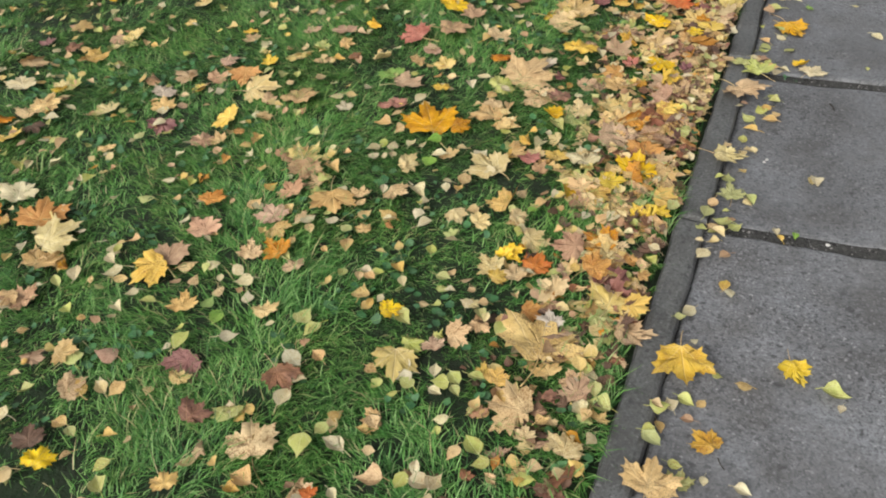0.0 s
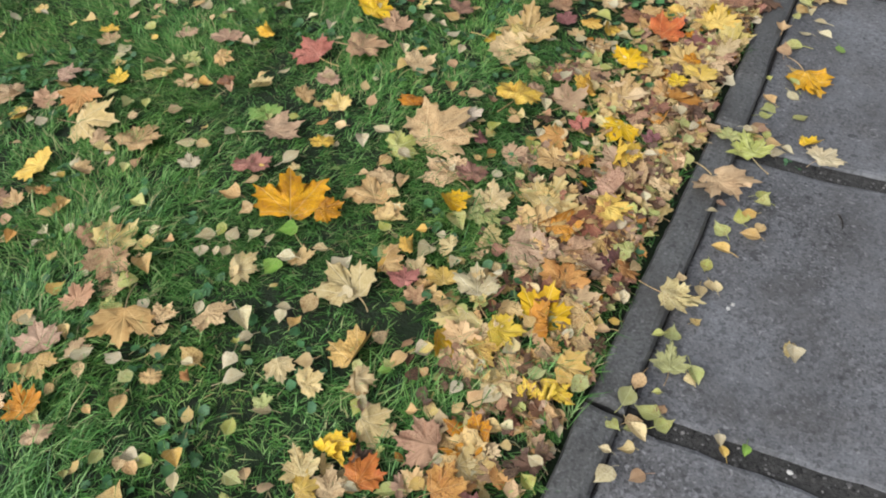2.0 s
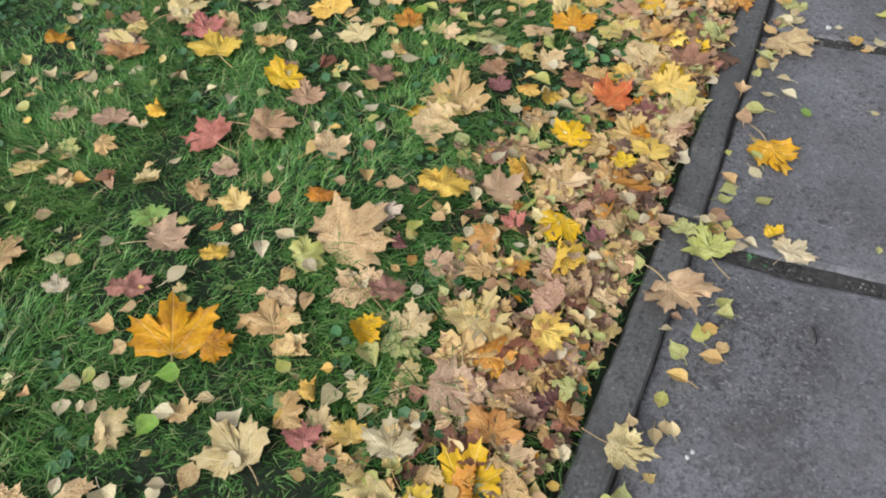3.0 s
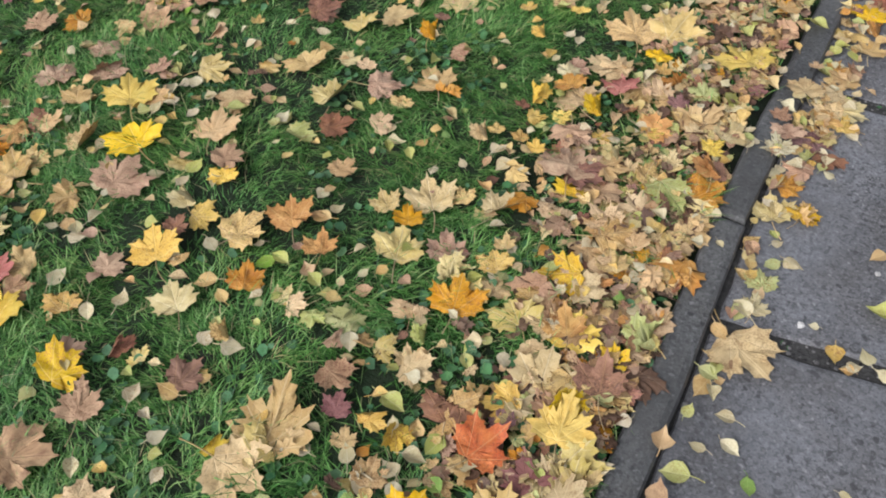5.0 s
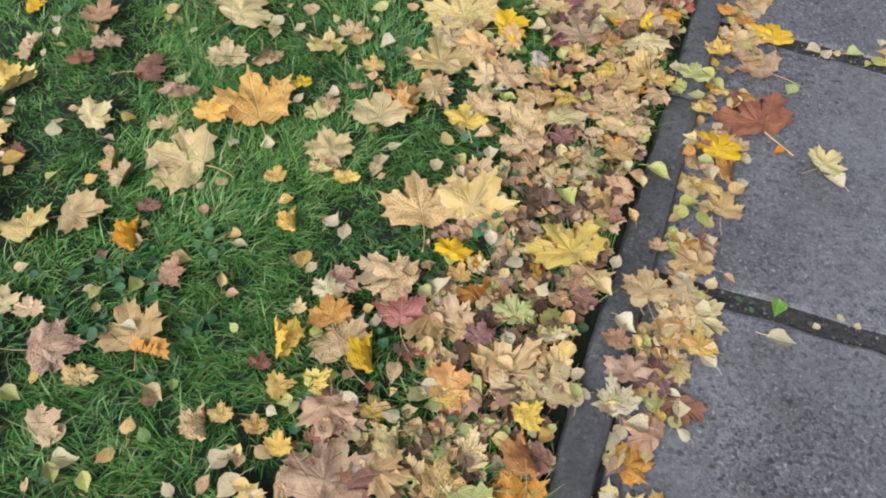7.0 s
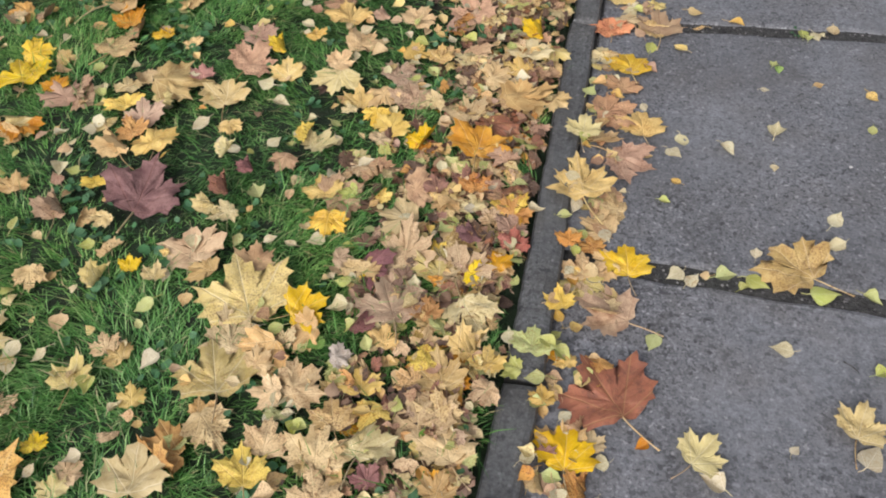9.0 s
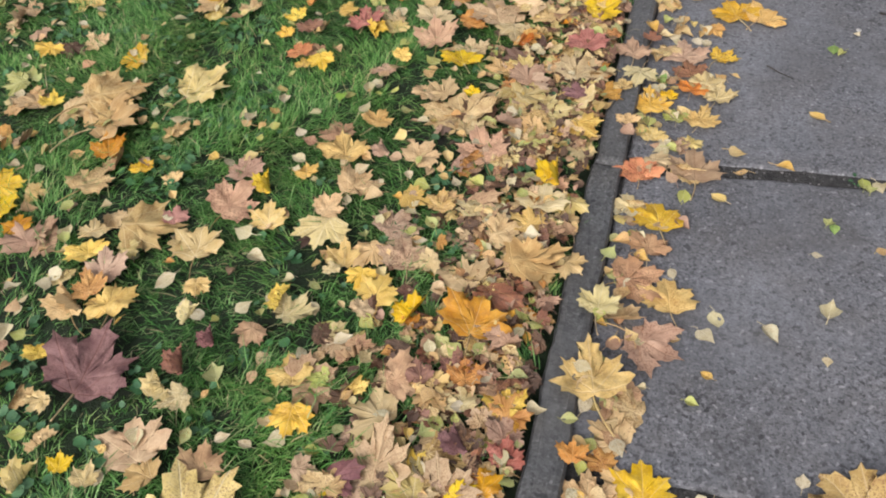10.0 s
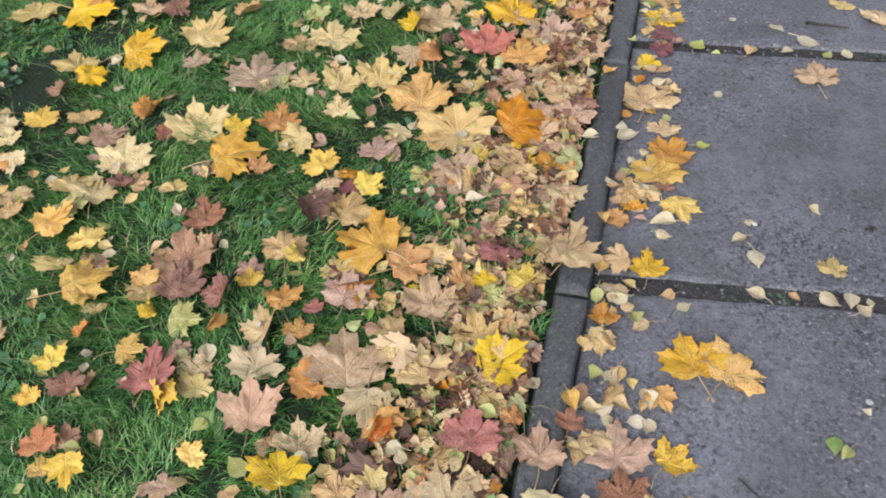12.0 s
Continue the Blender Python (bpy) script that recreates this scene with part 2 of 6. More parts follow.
xs = [-400, -60, -12] + [-4.0 + 0.1 * i for i in range(40)] + [-0.02, 2.16, 2.2, 12, 60, 400]
ys = [-400, -60, -12] + [-1.5 + 0.1 * i for i in range(121)] + [20, 80, 400]
gv, gf = [], []
for y in ys:
    for x in xs:
        if x == -0.02 or x == 2.16:
            gv.append(((kerb_x(y) + 0.01) if x < 0 else x, y, BED))
        else:
            gv.append((min(x, kerb_x(y) - 0.002) if x < 0 else x, y, hump(x, y) if -4.1 < x < 0 and -2 < y < 11 else 0.0))
n = len(xs)
for j in range(len(ys) - 1):
    for i in range(n - 1):
        gf.append((j * n + i, j * n + i + 1, (j + 1) * n + i + 1, (j + 1) * n + i))
ground = link_mesh("ground", gv, gf, SHADED_SOIL, smooth=True)
ground.data.materials.append(JOINT_SOIL)
ground.data.materials.append(FAR_LAWN)
for poly in ground.data.polygons:
    if -0.06 < poly.center.x < 2.17 and abs(poly.center.z - BED) < 0.010:
        poly.material_index = 1
    elif poly.center.x < -3.1 or poly.center.x > 2 or not -0.6 < poly.center.y < 8.3:
        poly.material_index = 2
tagged(ground, "mossy lawn soil sheet, coloured near black for the shade under short autumn grass", "ground", kind="structure")


def worn_block(name, corners, top, bottom, mat, parent, seed, steps=16, chip=0.006, worn=1.0):
    """A cast block on four ground corners (counter-clockwise), with chipped, rounded upper edges."""
    rng = random.Random(seed)
    outline = []
    for k in range(4):
        a, b = Vector(corners[k]), Vector(corners[(k + 1) % 4])
        m = max(2, int((b - a).length * steps))
        for i in range(m):
            outline.append(a.lerp(b, i / m))
    mid = sum(outline, Vector((0, 0))) / len(outline)
    rings = []
    for inset, z in ((0.0, bottom), (0.0, top - 0.010 * worn), (0.004 * worn, top - 0.003 * worn), (0.013 * worn, top)):
        ring = []
        for p in outline:
            w = chip * (0.6 + noise.noise((p.x * 9, p.y * 9, seed)) + 0.7 * noise.noise((p.x * 31, p.y * 31, seed)))
            # no point may leave its own half
            d = (mid - p)
            step = Vector((max(-1, min(1, d.x * 25)), max(-1, min(1, d.y * 25))))
            q = p + step * max(0.0, inset + w)
            ring.append((q.x, q.y, z + (rng.uniform(-0.0008, 0.0008) if z == top else 0.0)))
        rings.append(ring)
    verts = [v for ring in rings for v in ring]
    k = len(outline)
    faces = [(r * k + i, r * k + (i + 1) % k, (r + 1) * k + (i + 1) % k, (r + 1) * k + i) for r in range(3) for i in range(k)]
    faces.append(tuple(3 * k + i for i in range(k)))
    return link_mesh(name, verts, faces, mat, parent)


paving = tagged(new("paving"), "grey concrete slab footpath with soil-filled joints", "paving", kind="structure")
# cross joints of the slabs: y at the kerb, and slope of the joint across the path
JOINT_Y = [-1.95, -1.00, -0.04, 0.932, 1.85, 2.795, 3.772, 4.735, 5.690, 6.682, 7.75, 8.74, 9.70, 10.66]
JOINT_S = [0.05, 0.05, 0.08, 0.09, 0.10, 0.15, 0.035, 0.0, 0.09, 0.125, 0.12, 0.12, 0.12, 0.12]
GAP = 0.021
for k in range(10):
    JOINT_Y, JOINT_S = [JOINT_Y[0] - 1.02] + JOINT_Y + [JOINT_Y[-1] + 1.02], [0.06] + JOINT_S + [0.12]
for j in range(len(JOINT_Y) - 1):
    for x0, x1 in ((0.06, 0.99), (1.025, 2.14)):
        def joint(k, x, side):
            return JOINT_Y[k] + JOINT_S[k] * x + side * GAP
        a0 = kerb_x(JOINT_Y[j]) + KERB_W - 0.006 if x0 < 0.5 else x0
        b0 = kerb_x(JOINT_Y[j + 1]) + KERB_W - 0.006 if x0 < 0.5 else x0
        cs = [(a0, joint(j, a0, 1)), (x1, joint(j, x1, 1)), (x1, joint(j + 1, x1, -1)), (b0, joint(j + 1, b0, -1))]
        worn_block("paving_slab", cs, SLAB_TOP + 0.003 * math.sin(j * 2.3 + x0), -0.12, SLAB, paving, j + 40 * x0, steps=26, chip=0.007)

kerb = tagged(new("kerb"), "narrow dark concrete kerb between lawn and footpath", "kerb", kind="structure")
STONES = [-1.10, -0.10, 0.92, 1.915, 3.12, 4.36, 5.645, 6.61, 7.60, 8.6, 9.6, 10.6]
for k in range(10):
    STONES = [STONES[0] - 1.01] + STONES + [STONES[-1] + 1.01]
for j, (y0, y1) in enumerate(zip(STONES, STONES[1:])):
    r = random.Random(j)
    a, b = kerb_x(y0) + r.uniform(-0.005, 0.005), kerb_x(y1) + r.uniform(-0.005, 0.005)
    cs = [(a, y0 + 0.003), (a + KERB_W, y0 + 0.003), (b + KERB_W, y1 - 0.003), (b, y1 - 0.003)]
    worn_block("kerb_stone", cs, KERB_TOP + r.uniform(-0.003, 0.003), -0.12, KERB, kerb, 300 + j, steps=30, chip=0.0045, worn=1.5)


# ---- leaf shapes ----
# right half of a maple blade from the tip down to the stalk, one leaf-length tall
HALF = [(0.0, 1.0), (0.045, 0.88), (0.065, 0.84), (0.17, 0.83), (0.165, 0.75), (0.185, 0.67), (0.225, 0.59), (0.285, 0.63), (0.33, 0.70),
        (0.385, 0.635), (0.45, 0.635), (0.60, 0.70), (0.545, 0.60), (0.525, 0.53), (0.60, 0.45), (0.535, 0.41), (0.485, 0.345), (0.53, 0.29),
        (0.62, 0.22), (0.52, 0.17), (0.475, 0.11), (0.47, 0.01), (0.37, 0.04), (0.28, -0.01), (0.15, -0.07), (0.05, -0.03)]


# crease distance, its direction and the turn of the flap, for a few shapes
FOLDED = {3: (0.16, 0.3, 2.5), 6: (0.20, 2.6, 2.2), 9: (0.10, 1.2, 2.75), 13: (0.05, -0.5, 1.1)}


def maple_shape(seed, rings=(1.0, 0.8, 0.58, 0.32)):
    """One maple blade about 1 wide, lying flat with curled, uneven lobes: points, faces, and coordinates along the veins."""
    r = random.Random(seed)
    lobes = {k: r.uniform(0.84, 1.12) for k in range(-2, 3)}
    wide = r.uniform(0.88, 1.12)
    def lobe(x, y):
        a = math.degrees(math.atan2(x, y - 0.12))
        return max(-2, min(2, round(a / 46)))
    outline = []
    for x, y in HALF + [(0.0, 0.0)] + [(-x, y) for x, y in reversed(HALF[1:])]:
        s = lobes[lobe(x, y)]
        outline.append(((x * s * wide + r.uniform(-0.022, 0.022)), 0.2 + (y - 0.2) * s + r.uniform(-0.022, 0.022)))
    k = len(outline)
    flat = []
    for f in rings:
        flat += [(x * f, 0.22 + (y - 0.22) * f) for x, y in outline]
    flat.append((0.0, 0.22))
    curl = (1.0, 0.45, 0.75, 0.55)[seed % 4]
    fold, cup = curl * r.uniform(-0.16, 0.30), curl * r.uniform(-0.14, 0.32)
    ph, amp = r.uniform(0, 6.3), curl * r.uniform(0.03, 0.085)
    verts, uvs = [], []
    for x, y in flat:
        d = math.hypot(x, y - 0.35)
        z = fold * abs(x) * 0.6 + cup * d * d + amp * math.sin(5.0 * math.atan2(y - 0.3, x) + ph) * d * 0.9
        z += 0.095 * noise.noise((x * 2.6 + seed, y * 2.6, ph)) + 0.055 * noise.noise((x * 6.5, y * 6.5 + seed, ph))
        uvs.append((x + 0.5, y))
        if seed in FOLDED:
            # one side has flopped over along a slanting crease
            crease, slant, turn = FOLDED[seed]
            dist = x * math.cos(slant) + (y - 0.36) * math.sin(slant) - crease
            if dist > 0:
                x -= dist * (1 - math.cos(turn)) * math.cos(slant)
                y -= dist * (1 - math.cos(turn)) * math.sin(slant)
                z = 0.25 * z + dist * math.sin(turn)
        verts.append((x, y - 0.36, z))
    faces = []
    last = len(rings) - 1
    for ring in range(last):
        for i in range(k):
            faces.append((ring * k + i, (ring + 1) * k + i, (ring + 1) * k + (i + 1) % k, ring * k + (i + 1) % k))
    faces += [(last * k + i, (last + 1) * k, last * k + (i + 1) % k) for i in range(k)]
    low = min(v[2] for v in verts)
    return [(x, y, z - 0.5 * low) for x, y, z in verts], faces, uvs


def small_shape(seed, rhombic):
    """One small ovate or rhombic leaf, 1 long."""
    r = random.Random(seed)
    side = ((0.0, 0.55), (0.06, 0.38), (0.2, 0.2), (0.36, 0.0), (0.42, -0.17), (0.3, -0.36), (0.1, -0.45)) if rhombic else \
           ((0.0, 0.5), (0.09, 0.37), (0.25, 0.2), (0.34, 0.02), (0.35, -0.18), (0.24, -0.36), (0.08, -0.47))
    pts = list(side) + [(0.0, -0.5)] + [(-x, y) for x, y in reversed(side[1:])]
    pts = [(x + r.uniform(-0.035, 0.035), y + r.uniform(-0.035, 0.035)) for x, y in pts]
    k = len(pts)
    flat = pts + [(x * 0.5, y * 0.55) for x, y in pts] + [(0.0, 0.0)]
    fold, cup, twist = r.uniform(-0.3, 0.9), r.uniform(-0.3, 0.7), r.uniform(-0.8, 0.8)
    verts = [(x, y, fold * abs(x) + cup * (x * x + y * y) + twist * x * y) for x, y in flat]
    low = min(v[2] for v in verts)
    faces = [(i, k + i, k + (i + 1) % k, (i + 1) % k) for i in range(k)] + [(k + i, 2 * k, k + (i + 1) % k) for i in range(k)]
    # the stalk, a thin bent ridge behind the blade
    bend, reach, o = r.uniform(-0.2, 0.2), r.uniform(0.25, 0.5), len(verts)
    back = max(v[2] for v in verts if v[1] < -0.42)
    for f in (0.0, 0.5, 1.0):
        x, y, z = bend * f * f, -0.46 - reach * f, back * (1 - f) + low * f + 0.03
        verts += [(x - 0.017, y, z), (x, y, z + 0.03), (x + 0.017, y, z)]
        flat += [(x, y)] * 3
    for q in (o, o + 3):
        faces += [(q, q + 1, q + 4, q + 3), (q + 1, q + 2, q + 5, q + 4)]
    return [(x, y, z - 0.5 * low) for x, y, z in verts], faces, [(x + 0.5, y + 0.5) for x, y in flat]


def stalk_shape(seed):
    """A thin bent stalk that leaves the blade backwards."""
    r = random.Random(seed)
    bend, length = r.uniform(-0.35, 0.35), r.uniform(0.35, 0.7)
    verts, faces = [], []
    for i in range(7):
        f = i / 6
        x, y = bend * f * f * length, -0.36 - length * f
        w = 0.014 - 0.004 * f + (0.008 if i == 6 else 0.0)
        z = 0.012 + 0.05 * math.sin(f * 2.6)
        verts += [(x - w, y, z), (x + w, y, z), (x, y, z + 1.6 * w)]
    for i in range(6):
        for a in range(3):
            b = (a + 1) % 3
            faces.append((3 * i + a, 3 * i + b, 3 * i + 3 + b, 3 * i + 3 + a))
    faces.append((18, 19, 20))
    return verts, faces


def shape_mesh(name, verts, faces, uvs=None):
    me = bpy.data.meshes.new(name)
    me.from_pydata(verts, [], faces)
    me.polygons.foreach_set("use_smooth", [True] * len(me.polygons))
    if uvs:
        layer = me.uv_layers.new(name="leaf")
        for loop in me.loops:
            layer.data[loop.index].uv = uvs[loop.vertex_index]
    return me


MAPLES = [maple_shape(s) for s in range(18)]
SHREDS = [maple_shape(s, (1.0, 0.5)) for s in range(18)]
SMALLS = [small_shape(50 + s, s % 2 == 0) for s in range(16)]
MAPLE_MESH = [shape_mesh("maple_leaf", *s) for s in MAPLES]
FLAT_MESH = [me for k, me in enumerate(MAPLE_MESH) if k not in FOLDED and k % 4]
SMALL_MESH = [shape_mesh("birch_leaf", *s) for s in SMALLS]
STALK_MESH = [shape_mesh("stalk", *stalk_shape(s)) for s in range(6)]
for me in MAPLE_MESH + SMALL_MESH:
    me.materials.append(LEAF["tan"])
for me in STALK_MESH:
    me.materials.append(STALK)
pick = random.Random(11)


def rest_height(x, y, w):
    """The height at which a leaf of that width comes to rest."""
    k = kerb_x(y)
    if x < k - 0.3 * w:
        return 0.010 + hump(x, y), "lying on the grass"
    if x < k + KERB_W + 0.25 * w:
        return KERB_TOP + 0.001, "lying on the kerb"
    return SLAB_TOP + 0.003, "lying on the paving slab"


def lay(x, y, z, w, heading, lean, slope=0.0):
    """A leaf's place; on grass most of them have slid to lean one way, by that slope in degrees."""
    tip = pose(0, 0, 0, pick.uniform(0.3, 1.7) * slope, 0, 0)
    turn = pose(0, 0, 0, pick.uniform(-lean, lean), pick.uniform(-lean, lean), heading)
    return pose(x, y, z + 0.20 * w * math.sin(radians(slope)), 0, 0, 0) @ tip @ turn @ Matrix.Diagonal((w, w, w, 1))


VIVID = {"yellow", "golden", "orange", "red_orange", "dusky", "russet", "maroon"}


def maple(x, y, w, heading, colour):
    """A single maple leaf with its stalk."""
    z, where = rest_height(x, y, w)
    soft = "grass" in where
    ob = new("maple_leaf")
    ob.empty_display_size = 0.02
    ob.matrix_world = lay(x, y, z + ((pick.uniform(0.018, 0.026) if colour in VIVID else pick.uniform(0.008, 0.018)) if soft else pick.uniform(0.002, 0.006)), w * 0.90, heading, 10 if soft else 3, 4 if soft else 0)
    blade = new("blade", pick.choice(FLAT_MESH if w > 0.13 or not soft else MAPLE_MESH))
    blade.material_slots[0].link = "OBJECT"
    blade.material_slots[0].material = LEAF[colour]
    blade.parent = ob
    size = "large" if w > 0.15 else "small" if w < 0.095 else "medium-sized"
    tagged(ob, f"{size} {WORDS[colour]} fallen maple leaf {where}", "leaf", "fallen maple leaves")
    stalk = new("stalk", pick.choice(STALK_MESH))
    tagged(stalk, "thin straw-coloured leaf stalk")
    stalk.parent = ob



def birch(x, y, w, colour):
    """A single small leaf."""
    z, where = rest_height(x, y, w)
    ob = new("birch_leaf", pick.choice(SMALL_MESH))
    ob.matrix_world = lay(x, y, z + (pick.uniform(0.008, 0.02) if "grass" in where else 0.001), w, pick.uniform(0, 360), 6)
    ob.material_slots[0].link = "OBJECT"
    ob.material_slots[0].material = LEAF[colour]
    tagged(ob, f"small {WORDS[colour]} fallen birch leaf {where}", "leaf", "fallen birch leaves")


class Heap:
    """Many leaves joined into one mesh."""
    def __init__(self):
        self.v, self.f, self.uv, self.mat = [], [], [], []

    def add(self, shape, m, colour):
        verts, faces, uvs = shape
        o = len(self.v)
        self.v += [tuple(m @ Vector(p)) for p in verts]
        for f in faces:
            self.f.append(tuple(i + o for i in f))
            self.uv += [uvs[i] for i in f]
        self.mat += [COLOURS.index(colour)] * len(faces)

    def build(self, name, label, category):
        me = bpy.data.meshes.new(name)
        me.from_pydata(self.v, [], self.f)
        for c in COLOURS:
            me.materials.append(LEAF[c])
        me.polygons.foreach_set("material_index", self.mat)
        me.polygons.foreach_set("use_smooth", [True] * len(me.polygons))
        me.uv_layers.new(name="leaf").data.foreach_set("uv", [c for uv in self.uv for c in uv])
        return tagged(new(name, me), label, category, kind="stuff")


maple_heap, birch_heap = Heap(), Heap()


def scrap(x, y, w, heading, colour):
    """A maple leaf in the joined litter."""
    z, where = rest_height(x, y, w)
    soft = "grass" in where
    up = (pick.uniform(0.016, 0.024) if colour in VIVID else pick.uniform(0.009, 0.020)) if soft else pick.uniform(0.001, 0.005)
    maple_heap.add(pick.choice(MAPLES), lay(x, y, z + up, w * 0.90, heading, 11 if soft else 4, 4 if soft else 0), colour)


def filler(x, y, w, heading, colour):
    """A maple leaf half sunk into the grass."""
    z, where = rest_height(x, y, w)
    soft = "grass" in where
    maple_heap.add(pick.choice(SHREDS), lay(x, y, z + pick.uniform(0.006, 0.018) * (1 if soft else 0.2), w * 0.88, heading, 12 if soft else 4, 4 if soft else 0), colour)


def small_scrap(x, y, w, colour):
    """A small leaf in the joined litter."""
    z, where = rest_height(x, y, w)
    birch_heap.add(pick.choice(SMALLS), lay(x, y, z + (pick.uniform(0.010, 0.022) if "grass" in where else 0.001), w, pick.uniform(0, 360), 9), colour)


# ---- single maple leaves: x, y, width, heading, colour ----
maple(-0.702, 1.513, 0.196, 343, "tan")
maple(0.183, 4.372, 0.177, 38, "russet")
maple(-1.033, 4.683, 0.206, 4, "maroon")
maple(-0.659, 4.436, 0.185, 30, "cream")
maple(-0.959, 3.225, 0.153, 44, "amber")
maple(-0.465, 6.277, 0.177, 22, "tan")
maple(-1.100, 3.658, 0.173, 96, "cream")
maple(-0.404, 3.795, 0.170, 351, "cream")
maple(-1.466, 5.494, 0.219, 317, "tan")
maple(-0.347, 5.606, 0.153, 24, "pinkish")
maple(-0.977, 6.491, 0.187, 25, "pinkish")
maple(-0.258, 0.307, 0.181, 8, "tan")
maple(-0.174, 3.748, 0.153, 43, "yellow")
maple(-0.652, 4.233, 0.150, 26, "cream")
maple(-0.726, 3.992, 0.138, 14, "cream")
maple(0.590, 4.809, 0.167, 51, "tan")
maple(-1.538, 5.589, 0.210, 316, "amber")
maple(-0.725, 5.509, 0.141, 25, "golden")
maple(-0.523, 6.632, 0.174, 74, "golden")
maple(0.165, 4.582, 0.154, 71, "pinkish")
maple(-0.635, 6.118, 0.143, 16, "pinkish")
maple(-1.105, 1.769, 0.152, 304, "pinkish")
maple(0.165, 2.233, 0.141, 211, "golden")
maple(-0.327, 4.646, 0.154, 2, "tan")
maple(-0.292, 4.149, 0.130, 350, "cream")
maple(-0.197, 4.220, 0.132, 13, "tan")
maple(0.059, 4.956, 0.167, 14, "tan")
maple(-1.283, 5.706, 0.196, 334, "cream")
maple(-0.453, 5.759, 0.183, 25, "tan")
maple(-0.895, 6.151, 0.143, 17, "dusky")
maple(-0.918, 1.102, 0.158, 34, "orange")
maple(-1.180, 6.977, 0.182, 30, "cream")
maple(-0.637, 0.934, 0.137, 68, "cream")
maple(-0.521, 0.787, 0.128, 30, "amber")
maple(-0.692, 2.091, 0.188, 16, "tan")
maple(-0.330, 1.421, 0.150, 359, "cream")
maple(-0.301, 1.231, 0.142, 283, "pinkish")
maple(-0.572, 1.751, 0.126, 2, "yellow")
maple(-0.296, 1.882, 0.125, 298, "tan")
maple(-0.218, 1.648, 0.114, 41, "yellow")
maple(0.073, 1.834, 0.116, 28, "pale_green")
maple(0.121, 2.750, 0.151, 237, "tan")
maple(-1.021, 3.888, 0.187, 39, "golden")
maple(-0.202, 3.420, 0.146, 334, "tan")
maple(-1.089, 2.479, 0.134, 342, "tan")
maple(-0.724, 2.800, 0.136, 39, "cream")
maple(-0.712, 2.620, 0.129, 20, "cream")
maple(-0.098, 2.709, 0.115, 34, "tan")
maple(-0.266, 2.908, 0.128, 305, "tan")
maple(-1.222, 4.204, 0.160, 347, "cream")
maple(-1.218, 3.434, 0.128, 295, "tan")
maple(-0.112, 3.414, 0.115, 350, "cream")
maple(-0.505, 3.192, 0.110, 194, "pinkish")
maple(-0.125, 3.247, 0.108, 21, "orange")
maple(-1.141, 5.114, 0.172, 293, "amber")
maple(-0.126, 5.229, 0.165, 302, "golden")
maple(-0.836, 4.553, 0.143, 33, "tan")
maple(-0.325, 4.479, 0.134, 27, "pinkish")
maple(-0.660, 4.334, 0.131, 29, "tan")
maple(-0.380, 4.106, 0.118, 8, "tan")
maple(0.110, 4.223, 0.120, 2, "yellow")
maple(-0.952, 5.256, 0.153, 340, "pinkish")
maple(0.231, 5.690, 0.156, 5, "pinkish")
maple(-0.554, 7.253, 0.204, 12, "golden")
maple(-0.416, 7.152, 0.197, 19, "tan")
maple(-0.341, 6.939, 0.186, 5, "pinkish")
maple(-0.020, 6.754, 0.174, 349, "tan")
maple(-0.141, 6.011, 0.138, 338, "tan")
maple(-0.268, 5.874, 0.132, 306, "cream")
maple(0.079, 5.657, 0.120, 12, "red_orange")
maple(-1.842, 7.473, 0.210, 271, "yellow")
maple(-1.013, 6.867, 0.167, 298, "golden")
maple(-1.099, 7.258, 0.186, 12, "pinkish")
maple(-1.182, 6.345, 0.145, 317, "golden")
maple(-0.383, 6.183, 0.126, 194, "cream")
maple(0.080, 0.366, 0.138, 197, "golden")
maple(-1.444, 1.992, 0.149, 49, "yellow")
maple(-0.092, 2.303, 0.130, 296, "cream")
maple(0.701, 4.406, 0.116, 341, "cream")
maple(0.081, 5.956, 0.125, 9, "golden")
maple(-1.367, 0.216, 0.134, 53, "pinkish")
maple(0.050, 1.664, 0.140, 234, "tan")
maple(-1.791, 2.320, 0.161, 91, "tan")
maple(-0.457, 3.087, 0.159, 15, "pinkish")
maple(-1.231, 1.665, 0.126, 63, "dusky")
maple(-0.283, 2.247, 0.126, 336, "red_orange")
maple(-0.246, 2.464, 0.133, 10, "cream")
maple(-0.427, 1.796, 0.113, 333, "pinkish")
maple(-0.523, 3.740, 0.152, 30, "tan")
maple(-1.571, 2.598, 0.138, 59, "yellow")
maple(-1.000, 2.571, 0.122, 35, "orange")
maple(-0.370, 2.579, 0.107, 46, "cream")
maple(-0.254, 2.603, 0.105, 28, "orange")
maple(-0.115, 3.687, 0.115, 292, "cream")
maple(-0.459, 3.462, 0.110, 19, "dusky")
maple(-0.219, 5.031, 0.143, 358, "orange")
maple(-0.144, 4.497, 0.121, 217, "cream")
maple(-0.173, 4.329, 0.114, 20, "tan")
maple(-0.463, 4.245, 0.114, 320, "tan")
maple(-0.126, 4.169, 0.107, 27, "tan")
maple(-0.510, 4.037, 0.106, 23, "yellow")
maple(0.175, 5.084, 0.144, 247, "pinkish")
maple(0.380, 4.276, 0.109, 325, "cream")
maple(-0.969, 5.093, 0.132, 10, "cream")
maple(-1.194, 4.840, 0.125, 41, "amber")
maple(-1.084, 4.861, 0.124, 24, "golden")
maple(-0.279, 5.157, 0.125, 24, "tan")
maple(0.118, 5.267, 0.126, 296, "pinkish")
maple(-0.231, 7.194, 0.179, 307, "orange")
maple(-0.321, 6.498, 0.149, 19, "tan")
maple(-0.121, 6.365, 0.141, 314, "yellow")
